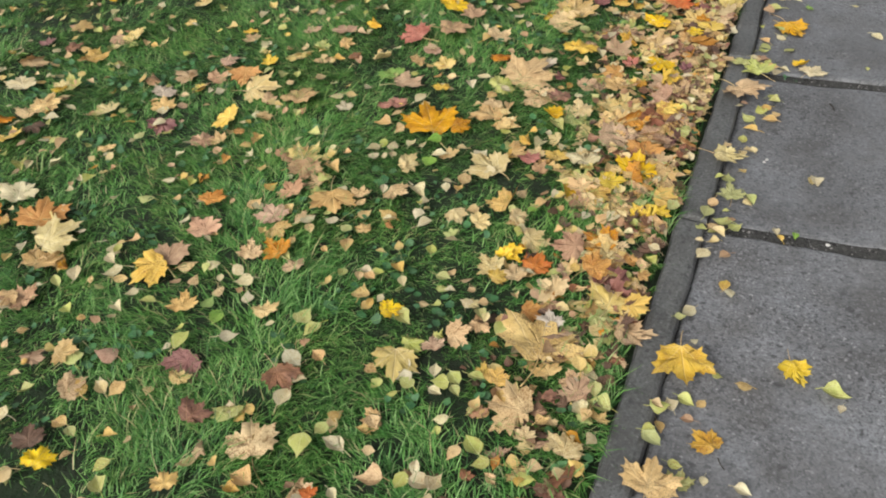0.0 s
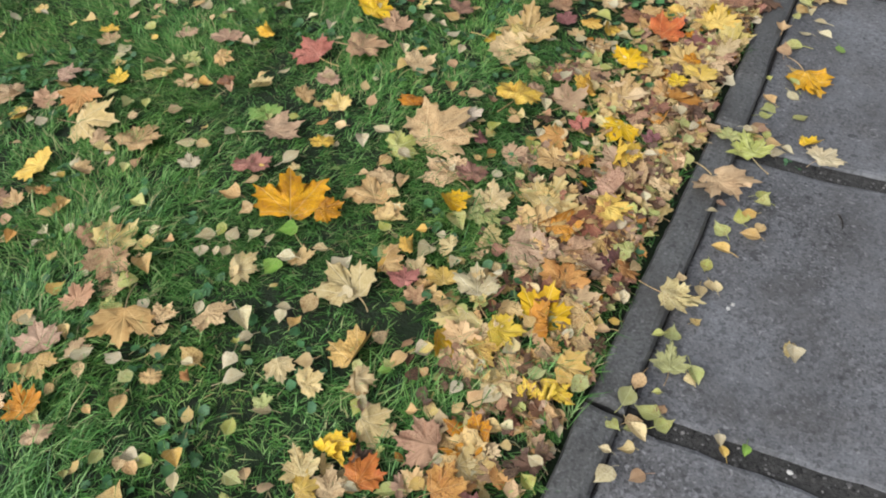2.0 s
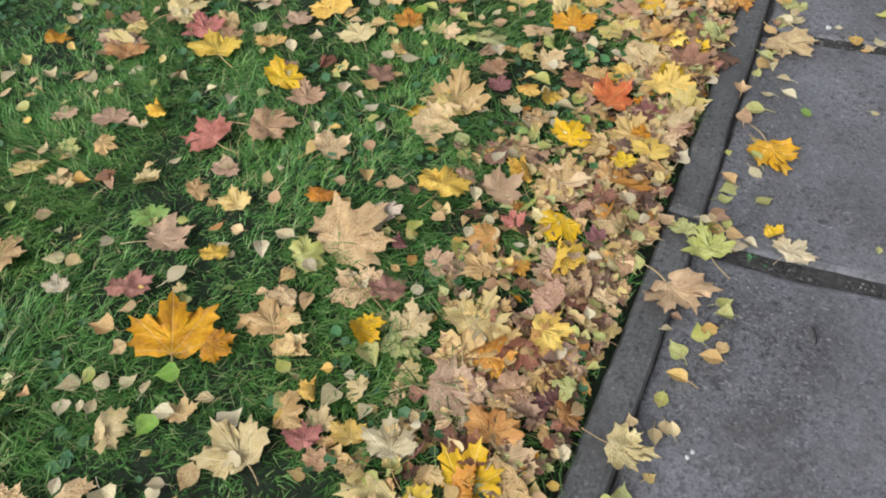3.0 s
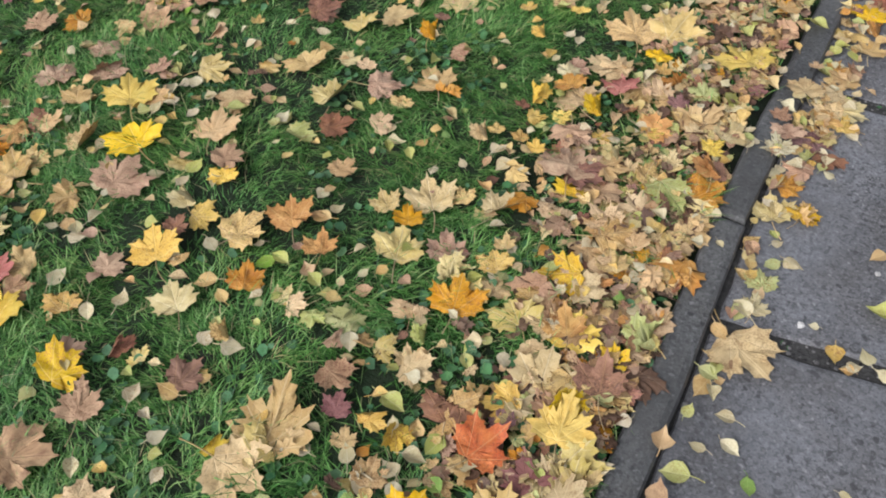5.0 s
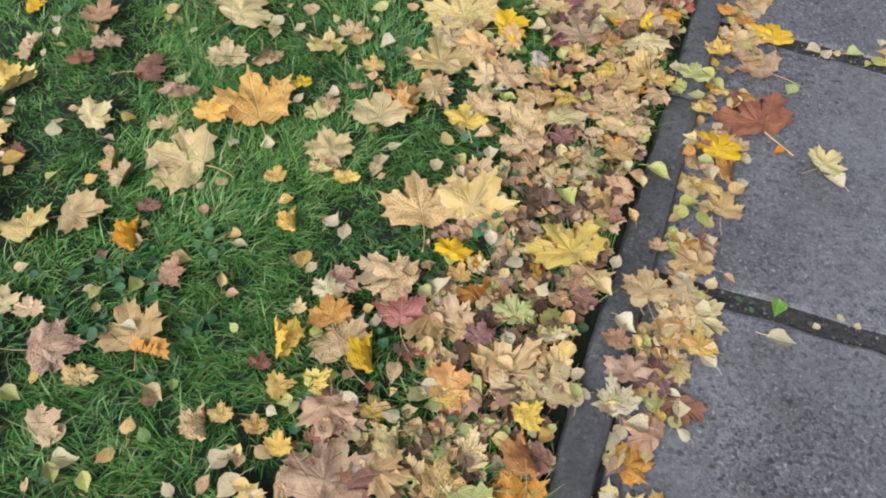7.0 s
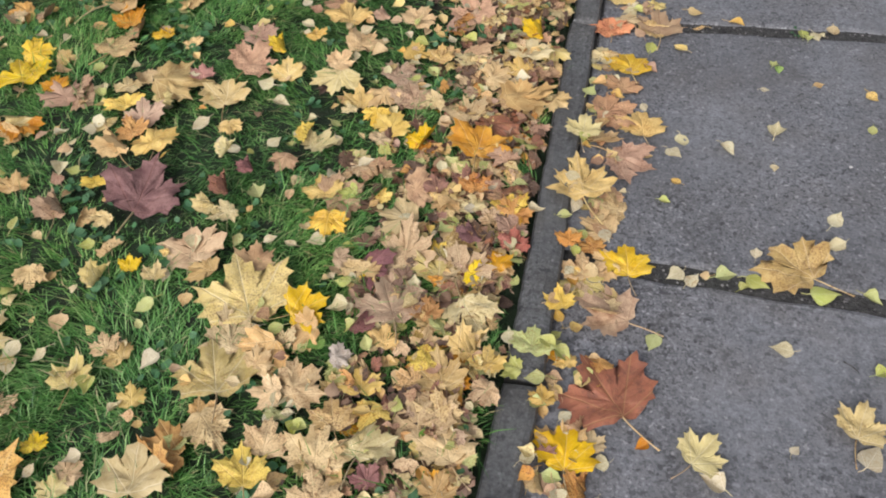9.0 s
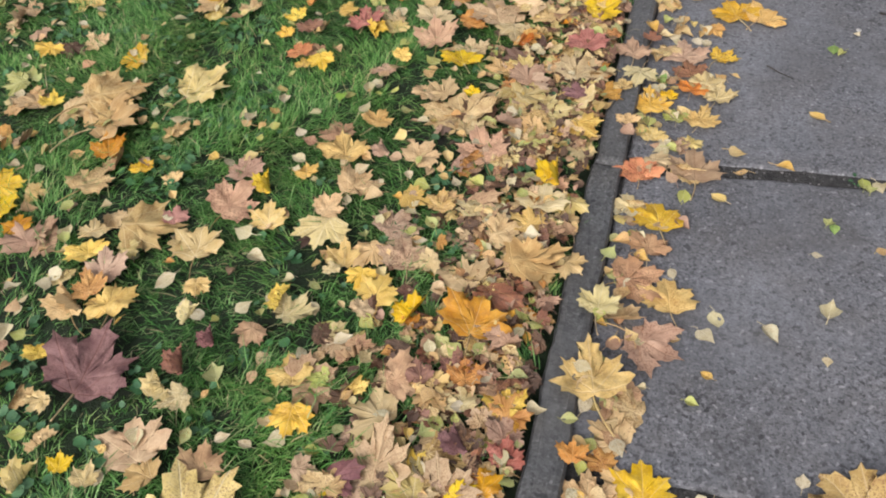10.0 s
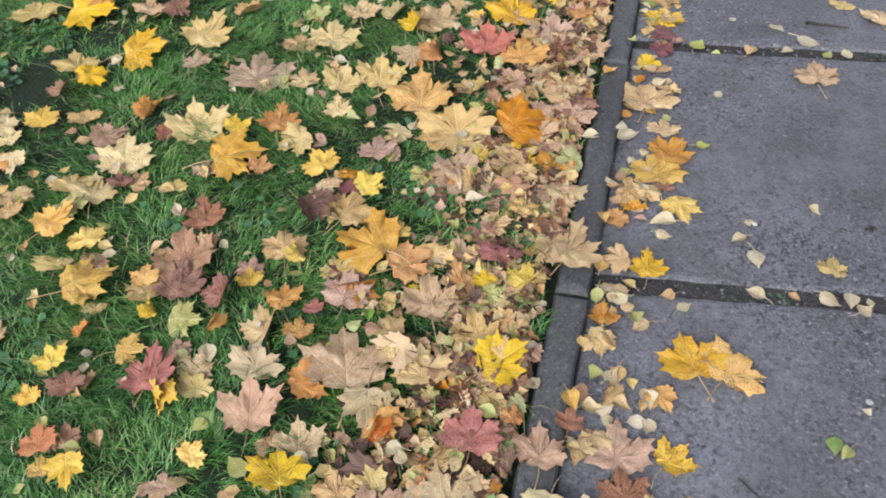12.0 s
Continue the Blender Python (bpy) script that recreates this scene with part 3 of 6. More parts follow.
maple(-0.306, 5.955, 0.124, 273, "brown")
maple(-0.195, 5.798, 0.116, 294, "cream")
maple(-0.509, 5.550, 0.108, 342, "tan")
maple(-1.367, 7.449, 0.184, 353, "cream")
maple(-0.417, 7.571, 0.177, 9, "dusky")
maple(-1.323, 6.804, 0.154, 22, "cream")
maple(-0.944, 6.406, 0.132, 20, "russet")
maple(-0.498, 6.063, 0.112, 21, "tan")
maple(-0.512, 5.994, 0.109, 26, "yellow")
maple(0.159, 6.223, 0.126, 2, "pinkish")
maple(0.234, 5.914, 0.111, 349, "golden")
maple(-0.781, -0.217, 0.116, 33, "tan")
maple(-1.625, 1.107, 0.146, 290, "cream")
maple(-1.235, 0.799, 0.126, 354, "cream")
maple(-1.027, 0.607, 0.115, 214, "golden")
maple(-0.604, 2.671, 0.110, 29, "pinkish")
maple(0.059, 3.211, 0.115, 19, "cream")
maple(0.303, 6.497, 0.137, 25, "golden")
maple(0.402, 6.493, 0.136, 327, "golden")
maple(-1.736, 0.172, 0.144, 338, "cream")
maple(0.074, 0.017, 0.104, 358, "tan")
maple(-0.744, 1.223, 0.124, 43, "tan")
maple(-1.204, 0.728, 0.116, 213, "pinkish")
maple(-0.197, 0.599, 0.092, 311, "orange")
maple(-0.703, 1.965, 0.149, 268, "tan")
maple(-0.614, 1.384, 0.127, 72, "tan")
maple(-1.499, 2.462, 0.144, 0, "pinkish")
maple(-1.669, 2.131, 0.137, 326, "cream")
maple(-1.553, 2.071, 0.133, 49, "dusky")
maple(-0.390, 2.297, 0.117, 18, "russet")
maple(-0.129, 2.508, 0.119, 13, "russet")
maple(-0.903, 1.759, 0.110, 336, "tan")
maple(-0.772, 1.420, 0.097, 329, "pale_green")
maple(-1.753, 3.432, 0.155, 29, "cream")
maple(-1.187, 3.014, 0.129, 24, "cream")
maple(-1.712, 2.730, 0.131, 43, "yellow")
maple(-1.397, 2.740, 0.124, 20, "tan")
maple(-0.552, 3.354, 0.125, 39, "tan")
maple(-0.355, 3.021, 0.110, 195, "pinkish")
maple(-0.550, 2.853, 0.109, 349, "cream")
maple(-1.084, 2.224, 0.101, 52, "cream")
maple(-0.594, 2.481, 0.098, 27, "tan")
maple(-0.796, 3.833, 0.114, 36, "cream")
maple(-0.725, 3.090, 0.088, 16, "tan")
maple(-0.189, 4.617, 0.136, 20, "tan")
maple(-0.661, 3.315, 0.095, 59, "yellow")
maple(-0.302, 3.336, 0.093, 320, "orange")
maple(-0.367, 3.182, 0.088, 3, "cream")
maple(0.011, 3.430, 0.094, 25, "ivory")
maple(-1.601, 5.052, 0.142, 38, "yellow")
maple(-1.245, 4.602, 0.122, 29, "pinkish")
maple(-0.513, 4.433, 0.110, 309, "yellow")
maple(-0.951, 4.165, 0.104, 17, "cream")
maple(-1.391, 5.241, 0.130, 354, "tan")
maple(-0.146, 5.447, 0.122, 2, "cream")
maple(-0.302, 5.391, 0.122, 23, "cream")
maple(-0.440, 5.176, 0.115, 24, "pinkish")
maple(0.152, 5.481, 0.121, 15, "yellow")
maple(0.047, 5.154, 0.108, 358, "cream")
maple(-0.115, 7.273, 0.163, 12, "pinkish")
maple(-0.191, 6.429, 0.130, 17, "amber")
maple(-0.145, 6.170, 0.119, 8, "dusky")
maple(-0.781, 5.589, 0.101, 29, "pinkish")
maple(0.121, 7.452, 0.170, 1, "tan")
maple(-1.541, 7.292, 0.161, 291, "golden")
maple(-0.370, 7.771, 0.167, 21, "golden")
maple(-0.094, 7.608, 0.158, 11, "tan")
maple(-1.344, 6.653, 0.134, 23, "cream")
maple(-1.374, 6.520, 0.129, 338, "golden")
maple(-0.716, 7.342, 0.154, 12, "cream")
maple(-0.714, 6.731, 0.130, 247, "brown")
maple(-0.620, 6.752, 0.130, 341, "tan")
maple(-0.687, 6.329, 0.114, 30, "tan")
maple(-0.668, 6.234, 0.110, 12, "cream")
maple(0.002, 6.173, 0.112, 9, "pinkish")
maple(0.272, 6.031, 0.105, 352, "cream")
maple(-0.530, 6.473, 0.113, 4, "pinkish")
maple(-0.844, 6.101, 0.102, 204, "golden")
maple(-0.536, 6.208, 0.103, 311, "orange")
maple(-1.115, 1.325, 0.128, 320, "pinkish")
maple(-0.367, 1.072, 0.105, 27, "ivory")
maple(0.055, 1.257, 0.105, 277, "cream")
maple(-1.237, 2.323, 0.127, 43, "yellow")
maple(-0.339, 2.052, 0.102, 358, "yellow")
maple(-0.406, 1.878, 0.098, 21, "golden")
maple(-1.574, 2.947, 0.128, 304, "cream")
maple(-1.096, 2.902, 0.116, 319, "russet")
maple(-0.710, 2.378, 0.092, 10, "pale_green")
maple(-0.117, 3.908, 0.105, 359, "tan")
maple(-0.354, 3.496, 0.093, 29, "tan")
maple(0.199, 4.734, 0.110, 8, "golden")
maple(-0.407, 6.600, 0.131, 313, "orange")
maple(-0.673, 5.651, 0.097, 352, "golden")
maple(-1.716, 7.179, 0.143, 37, "cream")
maple(-0.944, 7.055, 0.131, 12, "orange")
maple(-0.990, 6.636, 0.117, 28, "russet")
maple(-0.737, 6.582, 0.112, 19, "tan")
maple(-0.825, 6.396, 0.107, 28, "russet")
maple(-0.948, 5.893, 0.090, 208, "yellow")
maple(-0.385, 5.985, 0.088, 33, "tan")
maple(-1.847, 0.229, 0.132, 26, "orange")
maple(-0.055, 0.415, 0.107, 279, "tan")
maple(-0.134, 0.500, 0.112, 356, "cream")
maple(-0.814, -0.038, 0.089, 238, "russet")
maple(-1.076, 0.355, 0.090, 60, "orange")
maple(-0.477, 0.510, 0.084, 50, "cream")
maple(-0.161, 2.375, 0.136, 8, "yellow")
maple(-0.461, 1.343, 0.109, 18, "cream")
maple(-0.191, 1.520, 0.110, 12, "pinkish")
maple(-0.195, 1.187, 0.100, 9, "orange")
maple(-0.184, 1.045, 0.095, 311, "orange")
maple(-0.256, 0.977, 0.094, 293, "yellow")
maple(-0.286, 0.924, 0.093, 297, "amber")
maple(-0.506, 2.543, 0.113, 14, "orange")
maple(-0.109, 3.159, 0.124, 327, "orange")
maple(-1.086, 1.921, 0.106, 36, "pinkish")
maple(-0.449, 1.962, 0.096, 281, "tan")
maple(-0.673, 1.606, 0.089, 44, "silvery")
maple(0.263, 1.921, 0.084, 329, "ivory")
maple(-2.073, 3.171, 0.136, 281, "pinkish")
maple(-1.916, 3.179, 0.133, 328, "pinkish")
maple(-1.925, 3.059, 0.130, 339, "pinkish")
maple(-1.449, 3.346, 0.129, 328, "russet")
maple(-0.357, 4.020, 0.127, 25, "tan")
maple(-2.000, 2.701, 0.122, 56, "pinkish")
maple(-1.860, 2.786, 0.121, 5, "pinkish")
maple(-1.083, 3.128, 0.115, 304, "pinkish")
maple(-0.236, 3.049, 0.096, 12, "pinkish")
maple(-0.426, 2.921, 0.097, 31, "tan")
maple(-1.285, 2.489, 0.101, 49, "cream")
maple(-0.876, 2.525, 0.094, 30, "orange")
maple(-0.211, 2.665, 0.085, 29, "tan")
maple(-1.585, 4.052, 0.114, 13, "pinkish")
maple(-1.328, 3.892, 0.107, 301, "russet")
maple(-1.078, 3.418, 0.091, 7, "orange")
maple(-0.893, 3.187, 0.083, 207, "orange")
maple(-0.596, 3.403, 0.087, 36, "orange")
maple(-0.228, 3.226, 0.079, 359, "cream")
maple(0.154, 4.031, 0.102, 355, "tan")
maple(-0.645, 5.395, 0.130, 337, "tan")
maple(-0.338, 4.841, 0.109, 302, "pinkish")
maple(-0.678, 4.541, 0.102, 12, "pinkish")
maple(0.204, 5.224, 0.119, 12, "golden")
maple(-0.369, 4.184, 0.088, 23, "tan")
scrap(-0.489, 4.108, 0.087, 4, "tan")
scrap(-0.138, 5.546, 0.111, 356, "yellow")
scrap(-1.166, 4.960, 0.104, 20, "pinkish")
scrap(-1.171, 4.897, 0.102, 40, "orange")
scrap(-0.465, 5.050, 0.098, 353, "golden")
scrap(-0.221, 5.306, 0.104, 303, "tan")
scrap(-0.190, 6.696, 0.125, 18, "dusky")
scrap(-0.292, 6.302, 0.112, 15, "tan")
maple(0.179, 7.126, 0.139, 9, "golden")
maple(0.214, 7.210, 0.142, 334, "orange")
scrap(-0.303, 5.721, 0.091, 294, "pinkish")
maple(-2.045, 7.430, 0.153, 37, "cream")
maple(-0.933, 7.509, 0.145, 11, "cream")
maple(-0.287, 7.534, 0.139, 6, "orange")
maple(-0.220, 7.698, 0.144, 4, "pinkish")
maple(0.037, 6.050, 0.096, 173, "cream")
maple(-1.307, 6.404, 0.106, 31, "cream")
maple(-0.826, 7.282, 0.131, 1, "cream")
scrap(-1.171, 0.490, 0.089, 55, "pinkish")
scrap(-0.088, 0.957, 0.085, 282, "amber")
scrap(-0.176, 2.234, 0.092, 36, "maroon")
scrap(-0.197, 1.873, 0.083, 37, "russet")
scrap(-1.313, 3.366, 0.119, 36, "cream")
scrap(-1.349, 3.111, 0.113, 56, "tan")
scrap(-1.170, 2.823, 0.102, 293, "pale_green")
scrap(-1.368, 3.706, 0.096, 342, "cream")
scrap(-1.503, 4.872, 0.112, 307, "cream")
scrap(-0.579, 4.787, 0.103, 30, "golden")
scrap(-1.245, 5.003, 0.099, 36, "yellow")
maple(0.644, 7.686, 0.129, 4, "tan")
maple(-1.425, 6.874, 0.115, 311, "pinkish")
maple(-0.928, 6.534, 0.100, 348, "tan")
maple(-1.025, 6.372, 0.096, 35, "tan")
maple(-0.673, 6.423, 0.094, 20, "orange")
maple(-1.044, 5.936, 0.082, 34, "red_orange")
scrap(-1.455, 1.120, 0.138, 356, "tan")
scrap(-1.609, 1.389, 0.115, 34, "cream")
scrap(-1.094, 1.167, 0.101, 24, "dusky")
scrap(-0.664, 1.174, 0.094, 276, "tan")
scrap(-0.208, 0.690, 0.074, 12, "tan")
scrap(-0.541, 1.276, 0.095, 255, "yellow")
scrap(-0.268, 1.363, 0.093, 32, "amber")
scrap(-0.178, 1.442, 0.094, 290, "yellow")
scrap(-0.214, 1.113, 0.086, 11, "russet")
scrap(-0.136, 1.144, 0.085, 305, "tan")
maple(0.090, 1.101, 0.082, 13, "pale_green")
scrap(-1.692, 2.527, 0.117, 32, "tan")
scrap(-0.925, 2.079, 0.094, 357, "russet")
scrap(-1.028, 1.493, 0.081, 41, "cream")
scrap(-0.334, 1.576, 0.072, 41, "pinkish")
scrap(-0.255, 2.714, 0.099, 275, "tan")
scrap(-1.617, 3.426, 0.118, 0, "pinkish")
scrap(-0.486, 3.336, 0.096, 8, "yellow")
scrap(-1.207, 2.461, 0.087, 297, "amber")
scrap(-1.298, 2.227, 0.082, 5, "pinkish")
scrap(-0.738, 2.708, 0.085, 31, "orange")
scrap(-0.984, 2.776, 0.091, 350, "tan")
maple(0.133, 3.236, 0.084, 351, "golden")
maple(0.017, 3.717, 0.097, 14, "tan")
maple(0.101, 2.891, 0.076, 3, "ivory")
scrap(-1.109, 2.068, 0.075, 55, "russet")
scrap(-0.213, 2.908, 0.080, 37, "tan")
scrap(-1.181, 4.030, 0.097, 27, "cream")
scrap(-1.085, 4.063, 0.097, 25, "tan")
scrap(-1.497, 3.954, 0.097, 30, "pinkish")
scrap(-1.224, 3.875, 0.093, 35, "pinkish")
scrap(-1.110, 3.823, 0.091, 0, "golden")
scrap(-0.436, 3.899, 0.088, 37, "tan")
scrap(-0.409, 3.647, 0.081, 352, "yellow")
scrap(-0.142, 3.331, 0.071, 332, "yellow")
maple(0.153, 3.634, 0.079, 2, "yellow")
scrap(-0.370, 5.013, 0.101, 5, "yellow")
scrap(-0.856, 4.689, 0.095, 345, "cream")
scrap(-0.538, 4.682, 0.093, 187, "golden")
scrap(-0.102, 4.834, 0.094, 17, "yellow")
scrap(-1.030, 4.418, 0.089, 337, "cream")
scrap(-0.211, 4.359, 0.081, 28, "yellow")
maple(0.095, 4.692, 0.090, 6, "tan")
scrap(-0.499, 5.275, 0.109, 337, "pinkish")
scrap(-0.687, 5.292, 0.096, 331, "tan")
scrap(-0.827, 5.217, 0.095, 15, "cream")
scrap(-0.585, 5.138, 0.090, 15, "amber")
maple(0.142, 5.388, 0.091, 358, "pinkish")
scrap(-0.163, 5.358, 0.092, 18, "amber")
scrap(-0.056, 6.943, 0.116, 7, "cream")
scrap(-0.105, 6.609, 0.106, 4, "yellow")
scrap(-0.131, 5.904, 0.084, 23, "maroon")
scrap(-0.619, 5.535, 0.076, 24, "pinkish")
scrap(-0.283, 5.568, 0.075, 357, "cream")
scrap(-0.188, 5.636, 0.076, 2, "cream")
maple(0.102, 5.818, 0.081, 353, "cream")
scrap(-0.133, 5.725, 0.079, 16, "amber")
maple(-0.570, 7.488, 0.123, 10, "orange")
maple(-0.888, 7.678, 0.131, 14, "tan")
maple(-0.606, 7.702, 0.130, 350, "tan")
maple(0.277, 6.233, 0.091, 323, "golden")
maple(0.185, 6.135, 0.089, 16, "russet")
maple(0.199, 6.056, 0.086, 350, "red_orange")
maple(-0.042, 5.943, 0.083, 296, "orange")
maple(-1.631, 7.125, 0.118, 320, "yellow")
maple(-1.362, 7.011, 0.112, 337, "orange")
maple(-1.258, 6.484, 0.096, 27, "yellow")
maple(-0.751, 6.895, 0.104, 42, "yellow")
maple(-0.592, 6.846, 0.101, 332, "yellow")
maple(-0.780, 6.149, 0.082, 3, "cream")
scrap(-1.651, -0.058, 0.096, 50, "pinkish")
scrap(-1.334, 0.374, 0.104, 13, "pinkish")
scrap(-0.947, -0.206, 0.082, 353, "russet")
scrap(-0.880, -0.163, 0.082, 41, "pale_green")
scrap(-0.115, 0.029, 0.077, 4, "cream")
maple(0.337, 0.455, 0.084, 208, "yellow")
scrap(-0.888, 0.863, 0.083, 297, "cream")
scrap(-0.820, 2.731, 0.080, 49, "cream")
scrap(-0.479, 2.691, 0.074, 41, "amber")
scrap(-0.928, 2.211, 0.070, 31, "amber")
scrap(-0.776, 3.588, 0.076, 11, "yellow")
scrap(-0.181, 4.720, 0.085, 21, "maroon")
maple(0.182, 6.758, 0.102, 5, "yellow")
maple(-1.657, 6.895, 0.103, 21, "yellow")
maple(-0.617, 6.997, 0.098, 5, "pinkish")
maple(-1.137, 6.128, 0.078, 41, "yellow")
maple(-1.067, 6.080, 0.076, 39, "russet")
maple(-0.973, 6.191, 0.079, 292, "yellow")
maple(-0.341, 6.131, 0.072, 29, "red_orange")
scrap(-2.015, 0.302, 0.103, 35, "ivory")
scrap(-1.195, 0.079, 0.086, 27, "golden")
scrap(-1.207, -0.439, 0.073, 12, "yellow")
scrap(-1.277, -0.402, 0.074, 40, "brown")
scrap(0.172, 0.177, 0.072, 54, "golden")
scrap(-0.621, -0.283, 0.069, 19, "tan")
scrap(-0.563, 0.188, 0.069, 307, "pale_green")
scrap(-0.355, 0.555, 0.077, 358, "red_orange")
scrap(-0.973, 0.143, 0.073, 26, "amber")
scrap(-0.834, 1.606, 0.093, 23, "orange")
scrap(-0.810, 1.111, 0.081, 273, "orange")
scrap(-1.185, 0.616, 0.075, 52, "pinkish")
scrap(-1.124, 0.439, 0.070, 239, "tan")
scrap(-0.527, 1.009, 0.075, 34, "dusky")
scrap(-0.133, 2.086, 0.095, 13, "amber")
scrap(-0.546, 1.399, 0.084, 30, "russet")
scrap(-0.317, 1.820, 0.091, 296, "tan")
scrap(-0.214, 0.916, 0.069, 11, "tan")
scrap(-0.681, 2.044, 0.101, 344, "cream")
scrap(-1.443, 2.066, 0.087, 318, "pinkish")
scrap(-1.211, 2.000, 0.082, 30, "pinkish")
scrap(-0.978, 2.354, 0.087, 29, "orange")
scrap(-0.442, 2.618, 0.086, 16, "tan")
scrap(-0.091, 2.198, 0.072, 310, "pinkish")
scrap(-0.397, 1.949, 0.071, 30, "pinkish")
scrap(-0.170, 1.820, 0.065, 31, "orange")
scrap(0.009, 1.866, 0.064, 14, "pale_green")
scrap(-0.077, 1.785, 0.063, 283, "pinkish")
scrap(0.217, 1.957, 0.064, 343, "yellow")
scrap(-0.245, 3.135, 0.094, 318, "tan")
scrap(-0.232, 2.821, 0.087, 27, "tan")
scrap(-0.115, 2.948, 0.088, 341, "amber")
scrap(-2.248, 3.066, 0.103, 56, "pinkish")
scrap(-2.071, 3.279, 0.105, 8, "tan")
scrap(-2.243, 2.867, 0.098, 28, "pinkish")
scrap(-1.839, 3.226, 0.100, 15, "pinkish")
scrap(-1.959, 2.869, 0.094, 53, "pinkish")
scrap(-1.856, 2.655, 0.088, 39, "tan")
scrap(-0.235, 3.549, 0.083, 28, "pale_green")
scrap(-1.249, 2.602, 0.078, 28, "yellow")
scrap(-1.234, 2.398, 0.073, 4, "russet")
scrap(0.021, 3.505, 0.079, 18, "pinkish")
scrap(0.095, 3.702, 0.083, 23, "tan")
scrap(0.098, 2.971, 0.067, 21, "pale_green")
scrap(-0.372, 2.651, 0.066, 35, "tan")
scrap(-0.782, 3.770, 0.075, 33, "tan")
scrap(-0.956, 3.370, 0.067, 296, "pinkish")
scrap(-0.997, 3.100, 0.061, 24, "tan")
scrap(-0.336, 4.277, 0.084, 15, "amber")
scrap(-0.254, 3.942, 0.075, 19, "tan")
scrap(-0.288, 3.581, 0.067, 14, "pale_green")
scrap(-0.625, 3.456, 0.067, 10, "ivory")
scrap(-0.555, 3.253, 0.062, 322, "yellow")
scrap(-0.620, 3.216, 0.061, 302, "amber")
scrap(-0.283, 3.464, 0.065, 15, "maroon")
scrap(-0.120, 3.471, 0.064, 24, "amber")
scrap(-0.568, 3.106, 0.058, 21, "yellow")
scrap(-0.274, 3.200, 0.059, 14, "pale_green")
scrap(-0.425, 3.231, 0.060, 17, "amber")
scrap(0.006, 4.454, 0.086, 0, "pale_green")
scrap(0.044, 3.317, 0.060, 23, "cream")
scrap(0.114, 3.574, 0.066, 23, "tan")
scrap(-1.410, 5.368, 0.101, 27, "orange")
scrap(-0.981, 5.389, 0.099, 27, "pinkish")
scrap(-0.686, 4.973, 0.087, 293, "yellow")
scrap(-0.843, 4.751, 0.083, 9, "russet")
scrap(-1.389, 4.653, 0.084, 19, "tan")
scrap(-0.204, 4.877, 0.082, 17, "orange")
scrap(-0.200, 4.819, 0.081, 15, "cream")
scrap(-0.076, 4.714, 0.077, 8, "dusky")
scrap(-0.106, 4.647, 0.076, 8, "orange")
scrap(-0.239, 4.481, 0.073, 17, "orange")
scrap(-0.375, 4.419, 0.072, 4, "maroon")
scrap(-0.808, 4.146, 0.068, 27, "amber")
scrap(-0.084, 4.378, 0.069, 358, "amber")
scrap(-0.873, 3.932, 0.063, 26, "cream")
scrap(0.055, 4.576, 0.074, 17, "yellow")
scrap(0.062, 4.149, 0.064, 4, "tan")
scrap(-0.537, 4.344, 0.071, 32, "tan")
scrap(-0.315, 4.389, 0.071, 4, "amber")
scrap(-0.566, 4.280, 0.070, 325, "tan")
scrap(-0.639, 4.141, 0.067, 335, "tan")
scrap(-0.400, 5.690, 0.089, 13, "cream")
scrap(-1.359, 5.329, 0.089, 38, "pinkish")
scrap(-0.892, 5.334, 0.085, 11, "yellow")
scrap(-1.270, 4.923, 0.078, 43, "cream")
scrap(-0.575, 5.820, 0.094, 336, "tan")
scrap(-0.402, 5.375, 0.082, 4, "tan")
scrap(-0.120, 7.419, 0.113, 358, "tan")
scrap(-0.294, 6.664, 0.094, 14, "pinkish")
scrap(-0.198, 6.105, 0.078, 12, "amber")
scrap(0.105, 6.508, 0.088, 16, "cream")
scrap(0.211, 5.800, 0.069, 0, "cream")
maple(-1.640, 7.535, 0.115, 21, "tan")
maple(-1.035, 7.453, 0.108, 13, "tan")
maple(-0.679, 7.633, 0.110, 24, "yellow")
maple(0.869, 8.066, 0.111, 2, "tan")
maple(-0.771, 7.703, 0.112, 8, "cream")
maple(-1.282, 7.594, 0.113, 344, "tan")
maple(-1.055, 6.995, 0.093, 327, "yellow")
scrap(-2.340, 0.885, 0.113, 38, "pale_green")
scrap(-1.149, 0.330, 0.074, 23, "tan")
scrap(-1.538, 1.618, 0.094, 48, "pinkish")
scrap(-1.280, 1.453, 0.087, 325, "cream")
scrap(-1.196, 1.368, 0.085, 41, "green")
scrap(-0.788, 0.954, 0.071, 18, "tan")
scrap(-0.449, 1.058, 0.069, 30, "amber")
scrap(-1.818, 1.118, 0.087, 340, "pinkish")
scrap(-1.314, 2.092, 0.079, 38, "amber")
scrap(-0.365, 1.707, 0.060, 30, "dusky")
scrap(-0.303, 1.751, 0.060, 4, "cream")
scrap(-1.243, 3.592, 0.067, 42, "tan")
maple(-1.691, 7.045, 0.092, 35, "pinkish")
maple(-1.544, 6.945, 0.089, 34, "tan")
maple(-1.525, 6.532, 0.079, 39, "tan")
maple(-1.334, 7.291, 0.095, 24, "pinkish")
maple(-0.944, 7.265, 0.092, 29, "tan")
maple(-0.792, 7.152, 0.089, 16, "cream")
maple(-0.695, 6.564, 0.074, 32, "yellow")
maple(-0.796, 6.498, 0.073, 10, "pinkish")
maple(-0.583, 6.544, 0.073, 28, "cream")
maple(-1.042, 6.404, 0.073, 21, "golden")
maple(-1.126, 6.300, 0.071, 29, "amber")
maple(-0.976, 6.310, 0.070, 30, "yellow")
